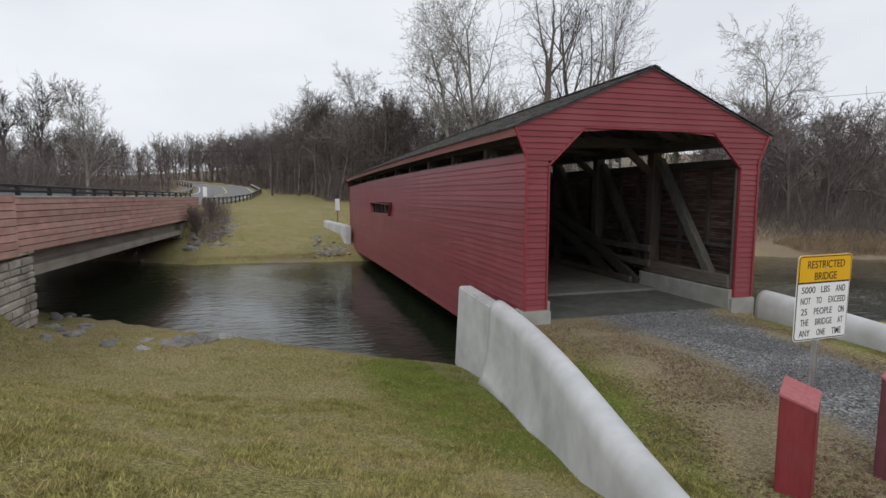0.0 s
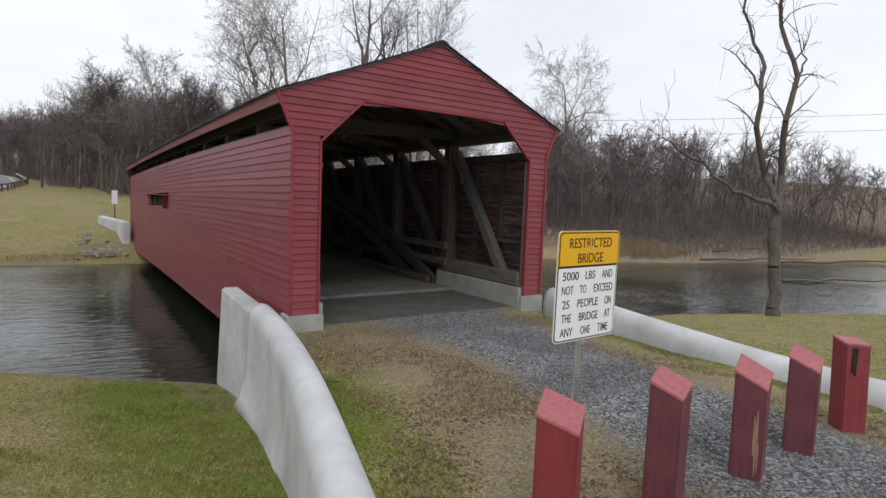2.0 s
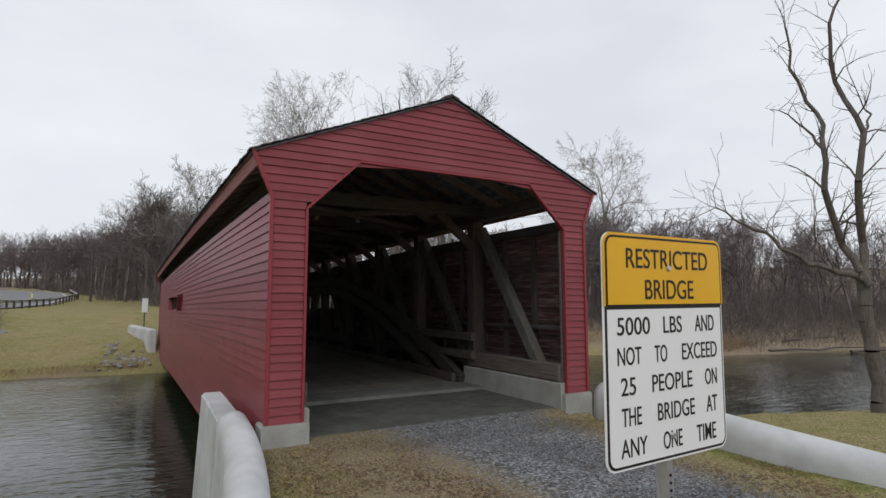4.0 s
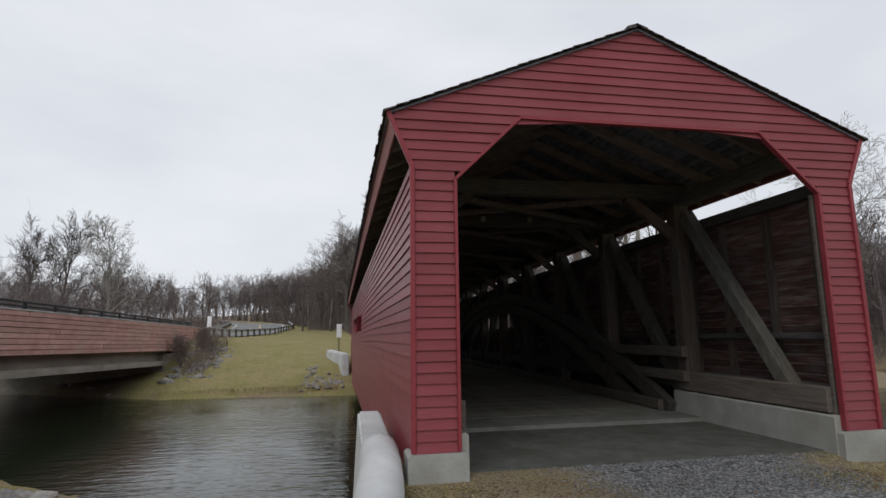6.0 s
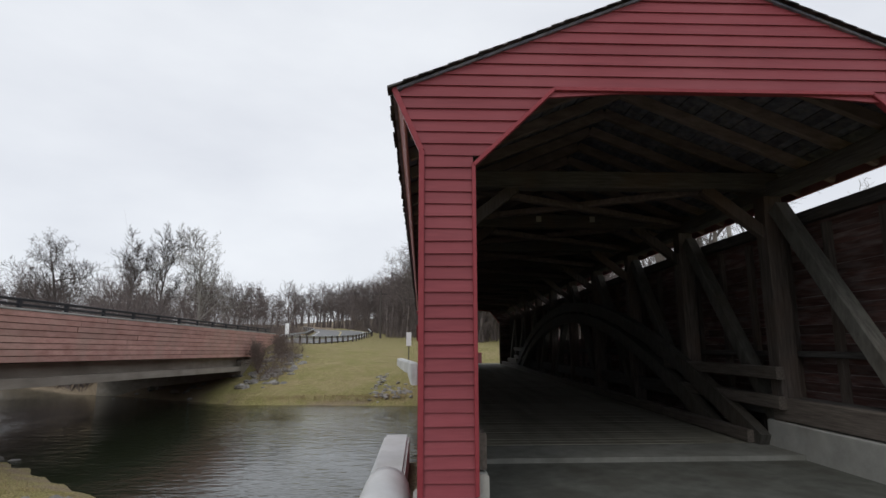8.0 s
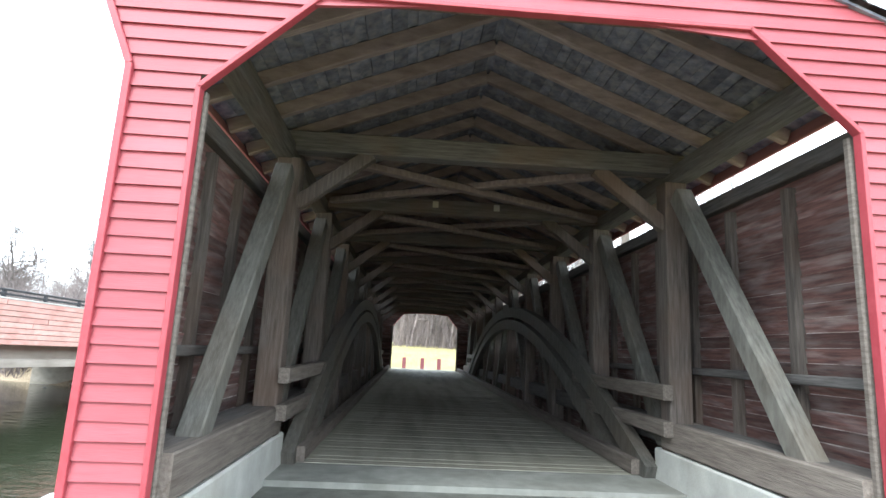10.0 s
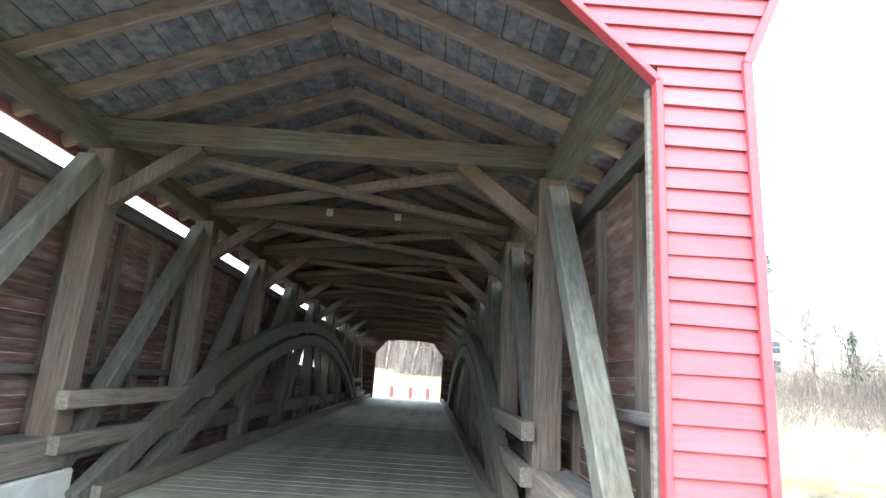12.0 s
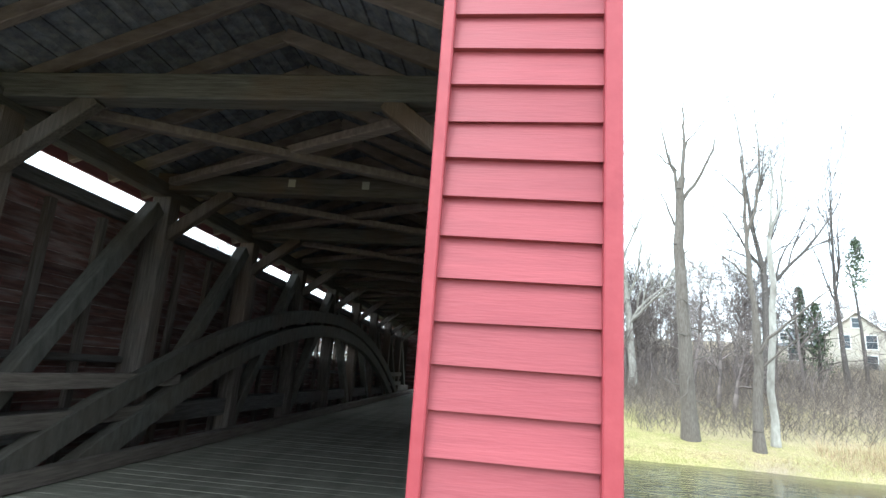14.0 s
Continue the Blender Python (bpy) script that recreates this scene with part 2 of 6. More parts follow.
def ground_material():
    """Lawn, gravel and dead leaves, mixed by the masks stored on the ground's points, with ragged edges."""
    m = bpy.data.materials.new("ground_cover")
    m.use_nodes = True
    n, l = m.node_tree.nodes, m.node_tree.links
    b = n["Principled BSDF"]
    b.inputs["Roughness"].default_value = 0.95
    b.inputs["Specular IOR Level"].default_value = 0.15
    co = n.new("ShaderNodeTexCoord")

    def noise_tex(scale, detail=6, rough=0.6):
        t = n.new("ShaderNodeTexNoise")
        t.inputs["Scale"].default_value, t.inputs["Detail"].default_value, t.inputs["Roughness"].default_value = scale, detail, rough
        l.new(co.outputs["Object"], t.inputs["Vector"])
        return t.outputs["Fac"]

    def ramp(fac, stops):
        r = n.new("ShaderNodeValToRGB")
        e = r.color_ramp.elements
        while len(e) < len(stops):
            e.new(0.5)
        for k, (pos, col) in enumerate(stops):
            e[k].position, e[k].color = pos, (*col, 1)
        l.new(fac, r.inputs[0])
        return r.outputs[0]

    def mix(fac, a, c):
        x = n.new("ShaderNodeMix")
        x.data_type = "RGBA"
        l.new(fac, x.inputs[0])
        l.new(a, x.inputs[6])
        l.new(c, x.inputs[7])
        return x.outputs[2]

    def ragged(channel, scale, low=0.35, high=0.65, amount=0.9):
        t = noise_tex(scale, 7, 0.7)
        a = n.new("ShaderNodeMath")
        a.operation = "MULTIPLY_ADD"
        l.new(t, a.inputs[0])
        a.inputs[1].default_value, a.inputs[2].default_value = amount, -amount / 2
        s = n.new("ShaderNodeMath")
        l.new(a.outputs[0], s.inputs[0])
        l.new(channel, s.inputs[1])
        r = n.new("ShaderNodeMapRange")
        r.inputs["From Min"].default_value, r.inputs["From Max"].default_value = low, high
        l.new(s.outputs[0], r.inputs["Value"])
        return r.outputs[0]

    at = n.new("ShaderNodeAttribute")
    at.attribute_name = "cover"
    sep = n.new("ShaderNodeSeparateColor")
    l.new(at.outputs["Color"], sep.inputs[0])
    fine, mid, broad = noise_tex(26, 8, 0.75), noise_tex(2.2, 6, 0.65), noise_tex(0.5, 4)
    dull = ramp(fine, [(0.38, (0.06, 0.058, 0.018)), (0.5, (0.215, 0.195, 0.072)), (0.63, (0.45, 0.41, 0.19))])
    straw = ramp(fine, [(0.38, (0.09, 0.07, 0.032)), (0.5, (0.285, 0.232, 0.115)), (0.63, (0.50, 0.425, 0.24))])
    lush = ramp(fine, [(0.34, (0.045, 0.072, 0.010)), (0.5, (0.125, 0.158, 0.026)), (0.68, (0.27, 0.285, 0.075))])
    mx = n.new("ShaderNodeMath")
    mx.operation = "MULTIPLY"
    l.new(mid, mx.inputs[0])
    l.new(broad, mx.inputs[1])
    rg = n.new("ShaderNodeMapRange")
    rg.inputs["From Min"].default_value, rg.inputs["From Max"].default_value = 0.18, 0.34
    l.new(mx.outputs[0], rg.inputs["Value"])
    col = mix(rg.outputs[0], dull, straw)
    col = mix(ragged(sep.outputs[2], 3.0), col, lush)
    leaf = ramp(noise_tex(40, 8, 0.8), [(0.38, (0.07, 0.051, 0.034)), (0.5, (0.225, 0.176, 0.122)), (0.64, (0.47, 0.39, 0.285))])
    col = mix(ragged(sep.outputs[1], 5.0, 0.3, 0.8, 1.1), col, leaf)
    vor = n.new("ShaderNodeTexVoronoi")
    vor.inputs["Scale"].default_value = 38
    l.new(co.outputs["Object"], vor.inputs["Vector"])
    sv = n.new("ShaderNodeSeparateColor")
    l.new(vor.outputs["Color"], sv.inputs[0])
    stone = ramp(sv.outputs[0], [(0.0, (0.045, 0.045, 0.046)), (0.5, (0.14, 0.142, 0.146)), (1.0, (0.37, 0.375, 0.38))])
    grav = ragged(sep.outputs[0], 9.0, 0.3, 1.0, 1.1)
    col = mix(grav, col, stone)
    l.new(col, b.inputs["Base Color"])
    bp = n.new("ShaderNodeBump")
    bp.inputs["Strength"].default_value, bp.inputs["Distance"].default_value = 0.7, 0.03
    l.new(fine, bp.inputs["Height"])
    l.new(bp.outputs[0], b.inputs["Normal"])
    return m


def water_material():
    m = bpy.data.materials.new("creek_water")
    m.use_nodes = True
    n, l = m.node_tree.nodes, m.node_tree.links
    b = n["Principled BSDF"]
    b.inputs["Base Color"].default_value = (0.018, 0.023, 0.013, 1)
    b.inputs["Roughness"].default_value = 0.03
    b.inputs["IOR"].default_value = 1.45
    co = n.new("ShaderNodeTexCoord")
    hs = []
    for scale, stretch, turn in ((1.5, (1.0, 3.0, 1), 24), (4.2, (1.0, 2.6, 1), -10), (0.16, (1, 1, 1), 0)):
        mp = n.new("ShaderNodeMapping")
        mp.inputs["Scale"].default_value, mp.inputs["Rotation"].default_value = stretch, (0, 0, radians(turn))
        l.new(co.outputs["Object"], mp.inputs[0])
        t = n.new("ShaderNodeTexNoise")
        t.inputs["Scale"].default_value, t.inputs["Detail"].default_value = scale, 2.5
        l.new(mp.outputs[0], t.inputs["Vector"])
        hs.append(t.outputs["Fac"])
    calm = n.new("ShaderNodeMapRange")
    calm.inputs["From Min"].default_value, calm.inputs["From Max"].default_value = 0.4, 0.65
    calm.inputs["To Min"].default_value, calm.inputs["To Max"].default_value = 0.30, 1.0
    l.new(hs[2], calm.inputs["Value"])
    ad = n.new("ShaderNodeMath")
    ad.operation = "MULTIPLY_ADD"
    l.new(hs[1], ad.inputs[0])
    ad.inputs[1].default_value = 0.35
    l.new(hs[0], ad.inputs[2])
    bp = n.new("ShaderNodeBump")
    bp.inputs["Distance"].default_value = 0.055
    st = n.new("ShaderNodeMath")
    st.operation = "MULTIPLY"
    l.new(calm.outputs[0], st.inputs[0])
    st.inputs[1].default_value = 0.95
    l.new(st.outputs[0], bp.inputs["Strength"])
    l.new(ad.outputs[0], bp.inputs["Height"])
    l.new(bp.outputs[0], b.inputs["Normal"])
    return m


M_STRAW = material("straw_litter", (0.15, 0.108, 0.065), (0.46, 0.375, 0.245), 9.0, rough=0.9, bump=0, stain=(0.20, 0.205, 0.075), stain_scale=1.1, stain_amount=0.6, by_island=0.5)
M_GREEN = material("green_blades", (0.072, 0.115, 0.012), (0.235, 0.26, 0.045), 8.0, rough=0.8, bump=0, stain=(0.3, 0.28, 0.12), stain_scale=1.2, stain_amount=0.5, by_island=0.45)
M_GLASS, M_BLADES, M_GROUND, M_WATER = glass_material(), grass_blade_material(), ground_material(), water_material()

# ---- building helpers ----


def link_mesh(name, bm, mats, parent=None, smooth=False):
    me = bpy.data.meshes.new(name)
    bm.normal_update()
    bm.to_mesh(me)
    bm.free()
    for m in mats if isinstance(mats, (list, tuple)) else [mats]:
        me.materials.append(m)
    if smooth:
        me.polygons.foreach_set("use_smooth", [True] * len(me.polygons))
    ob = new(name, me)
    ob.parent = parent
    return ob


def part(name, bm, mats, parent, label="", smooth=False):
    ob = link_mesh(name, bm, mats, parent, smooth)
    return tagged(ob, label) if label else ob


def empty(name, at, label, category, group="", kind=""):
    ob = new(name)
    ob.location = at
    return tagged(ob, label, category, group, kind)


def prism(bm, ring_a, ring_b, mat_of=None):
    """Joins two rings of as many points into a closed solid."""
    a, b = [bm.verts.new(p) for p in ring_a], [bm.verts.new(p) for p in ring_b]
    n, faces = len(a), []
    for k in range(n):
        faces.append(bm.faces.new((a[k], a[(k + 1) % n], b[(k + 1) % n], b[k])))
    faces.append(bm.faces.new(a[::-1]))
    faces.append(bm.faces.new(b))
    if mat_of:
        for k, f in enumerate(faces):
            f.material_index = mat_of(k)
    return faces


def beam(bm, p, q, wide, high, chamfer=0.012, up=(0, 0, 1)):
    """A timber from p to q, wide across and high along up, with its long edges eased."""
    p, q = Vector(p), Vector(q)
    d = (q - p).normalized()
    s = d.cross(Vector(up))
    if s.length < 1e-4:
        s = d.cross(Vector((0, 1, 0)))
    s.normalize()
    u = s.cross(d)
    w, h, c = wide / 2, high / 2, min(chamfer, wide / 4, high / 4)
    cs = [(-w + c, -h), (w - c, -h), (w, -h + c), (w, h - c), (w - c, h), (-w + c, h), (-w, h - c), (-w, -h + c)]
    prism(bm, [p + s * a + u * e for a, e in cs], [q + s * a + u * e for a, e in cs])
    bmesh.ops.recalc_face_normals(bm, faces=bm.faces[:])


def block(bm, x0, x1, y0, y1, z0, z1, ease=0.01):
    beam(bm, ((x0 + x1) / 2, y0, (z0 + z1) / 2), ((x0 + x1) / 2, y1, (z0 + z1) / 2), x1 - x0, z1 - z0, ease)


def beam_part(name, p, q, wide, high, mat, parent, label="", chamfer=0.012, up=(0, 0, 1)):
    bm = bmesh.new()
    beam(bm, p, q, wide, high, chamfer, up)
    return part(name, bm, mat, parent, label)


def sweep(bm, pts, wide, high, up=(0, 0, 1)):
    """One unbroken timber through the points, as they bend."""
    pts = [Vector(p) for p in pts]
    rings = []
    for k, p in enumerate(pts):
        d = (pts[min(k + 1, len(pts) - 1)] - pts[max(k - 1, 0)]).normalized()
        s = d.cross(Vector(up)).normalized()
        u = s.cross(d)
        w, h, c = wide / 2, high / 2, min(0.012, wide / 4, high / 4)
        cs = [(-w + c, -h), (w - c, -h), (w, -h + c), (w, h - c), (w - c, h), (-w + c, h), (-w, h - c), (-w, -h + c)]
        rings.append([bm.verts.new(p + s * a + u * e) for a, e in cs])
    for r0, r1 in zip(rings, rings[1:]):
        for k in range(8):
            bm.faces.new((r0[k], r0[(k + 1) % 8], r1[(k + 1) % 8], r1[k]))
    bm.faces.new(rings[0][::-1])
    bm.faces.new(rings[-1])
    bmesh.ops.recalc_face_normals(bm, faces=bm.faces[:])


def sweep_part(name, pts, wide, high, mat, parent, label="", up=(0, 0, 1)):
    bm = bmesh.new()
    sweep(bm, pts, wide, high, up)
    return part(name, bm, mat, parent, label)


def raw_mesh(name, verts, quads=None, tris=None, mat=None, parent=None, smooth=False):
    """A mesh straight from arrays."""
    me = bpy.data.meshes.new(name)
    verts = np.asarray(verts, dtype=np.float32).reshape(-1, 3)
    faces = np.asarray(quads if quads is not None else tris, dtype=np.int32)
    k = faces.shape[1]
    me.vertices.add(len(verts))
    me.vertices.foreach_set("co", verts.ravel())
    me.loops.add(faces.size)
    me.loops.foreach_set("vertex_index", faces.ravel())
    me.polygons.add(len(faces))
    me.polygons.foreach_set("loop_start", np.arange(0, faces.size, k, dtype=np.int32))
    if smooth:
        me.polygons.foreach_set("use_smooth", np.ones(len(faces), dtype=bool))
    me.update(calc_edges=True)
    me.validate()
    if mat:
        me.materials.append(mat)
    ob = new(name, me)
    ob.parent = parent
    return ob


def smoothstep(a, b, x):
    t = np.clip((np.asarray(x, dtype=float) - a) / (b - a), 0, 1)
    return t * t * (3 - 2 * t)


# ---- the lie of the land ----
WATER = -1.55
LENGTH = 27.5
NEAR_X = [-400, -60, -27, -20, -15.2, -12.4, -9.9, -7.6, -5.4, -3.3, 3.0, 11.4, 15.7, 19.0, 40, 400]
NEAR_Y = [140, 42, 20, 15.3, 12.2, 10.1, 7.8, 6.3, 4.5, 3.4, 3.2, 2.7, 0.8, -0.7, -9, -150]
FAR_X = [-400, -60, -27, -12, -3, 10, 19, 25, 31, 45, 400]
FAR_Y = [185, 60, 33.5, 24.2, 23.5, 23.4, 22.4, 17.0, 14.5, 11.5, -60]
BANK_D = [-6, 0, 0.6, 4, 6.2, 7.6, 8.2, 10, 12, 16, 30, 80]
BANK_Z = [-2.6, -1.57, -1.4, -1.1, -0.6, -0.05, 0.2, 0.95, 1.3, 1.6, 2.0, 2.6]
WING_Y = [-9, -6.4, -5.3, -4.0, -2.4, -0.93, 0.55, 3]
WING_X = [-4.75, -4.5, -4.15, -3.75, -3.33, -3.15, -3.1, -3.05]
ROAD = [(-17.8, -60, 1.7), (-17.8, 0, 1.7), (-17.8, 37, 1.5), (-16.8, 48, 1.45), (-15.2, 60, 1.7), (-14.4, 75, 2.4), (-16.5, 92, 3.3), (-23, 110, 4.2), (-38, 130, 5.2), (-60, 150, 6.0)]


def road_at(y):
    ys = [p[1] for p in ROAD]
    return np.interp(y, ys, [p[0] for p in ROAD]), np.interp(y, ys, [p[2] for p in ROAD])


def ground_z(x, y):
    x, y = np.asarray(x, dtype=float), np.asarray(y, dtype=float)
    # the near bank, left of the approach
    d = (x + 5.4) * -0.622 + (y - 4.2) * -0.784
    left = np.interp(d, BANK_D, BANK_Z)
    left = left + 0.55 * smoothstep(-12.2, -14.0, x) * smoothstep(1.6, 4.2, d) * smoothstep(9.5, 6.5, d)
    # the approach itself
    approach = np.interp(-y, [0, 6.5, 14, 60], [0.0, 0.0, 0.24, 1.45]) - 0.16 * smoothstep(1.4, 2.8, x)
    # the lawn right of it
    shore = np.interp(x, NEAR_X, NEAR_Y)
    right = np.interp(shore - y, [-6, 0, 0.5, 3, 9, 30], [-2.6, -1.57, -1.3, -0.95, -0.35, 0.2])
    wing = np.interp(y, WING_Y, WING_X)
    soft = np.where(y > -6.0, 0.06, np.interp(-y, [6.0, 8.0], [0.06, 1.2]))
    z = left + (approach - left) * smoothstep(-1, 1, (x - wing) / soft)
    z = z + (right - z) * smoothstep(-1, 1, (x - 3.05) / np.where(y > -6.3, 0.1, 1.2))
    inside = (np.abs(x) < 3.0) & (y > 0)
    z = np.where(inside, np.where(y < 2.9, 0.02, -2.6), z)
    z = np.where((y > shore) & ~inside, np.interp(y - shore, [0, 6], [-1.57, -2.6]), z)
    # the far bank
    fs = np.interp(x, FAR_X, FAR_Y)
    e = y - fs
    field = np.interp(e, [-6, 0, 0.5, 3, 7, 14, 30, 60, 150, 500], [-2.6, -1.57, -1.2, -0.75, 0.1, 1.0, 1.6, 2.3, 6.0, 16])
    east = np.interp(e, [-6, 0, 0.5, 3, 10, 25, 50, 100, 500], [-2.6, -1.57, -1.15, -0.8, -0.2, 1.4, 4.5, 8.5, 30])
    far = field + (east - field) * smoothstep(3.0, 9.0, x)
    landing = smoothstep(5.5, 2.2, np.abs(x)) * smoothstep(LENGTH - 1.6, LENGTH - 0.4, y) * smoothstep(LENGTH + 14, LENGTH + 5, y)
    far = far + (0.12 - far) * landing
    z = np.where(e > -6, np.maximum(z, far), z)
    # the embankment of the other road
    rx, rz = road_at(y)
    rise = smoothstep(8.5, 4.9, np.abs(x - rx)) * np.where(y < 40, smoothstep(29.6, 36.5, y), 1.0)
    rise = np.maximum(rise, smoothstep(4.6, 4.3, np.abs(x - rx)) * smoothstep(5.8, 3.0, y))
    z = z + (rz - 0.06 - z) * rise
    # hills behind
    z = z + 5 * smoothstep(90, 260, np.hypot(x, y)) * smoothstep(-80, 60, x + 0.2 * y)
    return z


def build_ground():
    def axis(lo, hi, fine):
        pts = [lo]
        while pts[-1] < hi:
            v = pts[-1]
            step = 40.0
            for a, b, s in fine:
                if a <= v < b:
                    step = min(step, s)
            pts.append(v + step)
        return np.array(pts)
    xs = axis(-420, 420, [(-420, 420, 30), (-120, 120, 6), (-60, 60, 1.5), (-26, 24, 0.6), (-14, 6, 0.22)])
    ys = axis(-300, 520, [(-300, 520, 30), (-40, 170, 5), (-24, 60, 0.8), (-14, 7, 0.22)])
    gx, gy = np.meshgrid(xs, ys)
    gz = ground_z(gx, gy)
    rough = np.array([[noise.noise((float(a) * 0.9, float(b) * 0.9, 0.0)) for a in xs] for b in ys])
    gz = gz + 0.035 * rough * ((np.abs(gx) > 3.0) | (gy < -0.5))
    nx, ny = len(xs), len(ys)
    idx = np.arange(nx * ny).reshape(ny, nx)
    quads = np.stack([idx[:-1, :-1], idx[:-1, 1:], idx[1:, 1:], idx[1:, :-1]], -1).reshape(-1, 4)
    ob = raw_mesh("ground", np.stack([gx, gy, gz], -1), quads=quads, mat=M_GROUND, smooth=True)
    centre = np.interp(-gy, [-3, 0, 3, 6.5, 12], [0.1, 0.35, 0.15, -0.35, -1.0])
    half = np.interp(-gy, [-3, 0, 3, 6.5, 12], [2.4, 1.5, 1.1, 1.35, 1.5])
    on = (gy > -25) & (gy < 3) & (gx > -4.2) & (gx < 3.0)
    gravel = smoothstep(1.3, 0.6, np.abs(gx - centre) / half) * on
    gravel = np.maximum(gravel, 1.0 * ((np.abs(gx) < 3.0) & (gy > 0.4) & (gy < 3.3)) * 0.25)
    dead = smoothstep(3.2, 1.2, np.abs(gx - centre + 0.6) / half) * on * 0.68
    east = smoothstep(6, 14, gx) * (0.8 * smoothstep(15, 16, gy) + 0.3 * smoothstep(25.5, 28, gy))
    # Negative-gx terms: woods floor, and the road bridge's shade painted as leaf brown.
    woods = smoothstep(30, 45, gy) * smoothstep(4, 12, gx) + smoothstep(95, 130, gy) + smoothstep(-13.2, -15.5, gx) * smoothstep(18, 22, gy) * smoothstep(39, 35, gy) + smoothstep(-19.5, -22.5, gx) * smoothstep(12, 18, gy) + smoothstep(22, 24, gx) * smoothstep(6, 14, gy)
    rim = smoothstep(0.14, 0.04, np.abs(gz - WATER - 0.05)) * (np.abs(gx) > 3)
    dead = np.clip(np.maximum(dead, np.maximum(0.9 * np.clip(np.maximum(woods, east * 0.6), 0, 1), rim * 0.75)), 0, 1)
    lush = 0.85 * smoothstep(3.4, 0.2, np.abs(gx + 4.0 + 0.1 * gy)) * smoothstep(-5.2, -3.6, gy) * smoothstep(5, 2, gy) * (gx < -3.05)
    lush = np.maximum(lush, 0.55 * smoothstep(0.9, 0.2, np.abs(gx - np.interp(gy, WING_Y, WING_X) - 0.55)) * (gy < -2.2) * (gy > -8))
    lush = np.maximum(lush, 0.5 * smoothstep(0.7, 0.2, np.abs(gx - 2.55)) * (gy < -0.3) * (gy > -8))
    lush = np.maximum(lush, 0.38 * (gx > 3.2) * (gy < 3.5))
    lush = np.maximum(lush, 0.22 * smoothstep(23, 24, gy) * (np.abs(gx) < 16) * (gy < 70))
    layer = ob.data.attributes.new("cover", "FLOAT_COLOR", "POINT")
    layer.data.foreach_set("color", np.stack([gravel, dead, lush, np.ones_like(lush)], -1).astype(np.float32).ravel())
    tagged(ob, "winter lawn, gravel approach and wooded creek banks", "ground", kind="structure")


build_ground()
wx, wy = (-420, 420), (-160, 200)
water = raw_mesh("water", [(wx[0], wy[0], WATER), (wx[1], wy[0], WATER), (wx[1], wy[1], WATER), (wx[0], wy[1], WATER)], quads=[(0, 1, 2, 3)], mat=M_WATER)
tagged(water, "dark rippled creek water under an overcast sky", "water", kind="structure")

# ---- the covered bridge ----
OUT, OPEN_W, SILL, KINK, EAVE, APEX = 2.79, 2.31, 0.30, 3.27, 3.87, 5.13
EAVE_X, OPEN_LO, OPEN_HI, OPEN_TOP_W = 3.05, 3.14, 3.89, 1.54
POSTS = [2.95 + 2.7 * k for k in range(9)]
SIDE_BASE = -0.72


def sag(y):
    """The old frame drops towards its far end."""
    return -0.42 * (max(y, 0) / LENGTH) ** 1.8


def deck_z(y):
    return 0.10 + 0.22 * max(0, y - 3.3) / LENGTH


def outer_half(z):
    if z < KINK:
        return OUT
    if z < EAVE:
        return OUT + (EAVE_X - OUT) * (z - KINK) / (EAVE - KINK)
    return max(0.0, EAVE_X * (APEX - z) / (APEX - EAVE))


def inner_half(z):
    if z < OPEN_LO:
        return OPEN_W
    if z < OPEN_HI:
        return OPEN_W + (OPEN_TOP_W - OPEN_W) * (z - OPEN_LO) / (OPEN_HI - OPEN_LO)
    return 0.0


bridge = empty("covered_bridge", (0, 0, 0), "red clapboard covered timber bridge over a creek, open portal", "covered bridge")


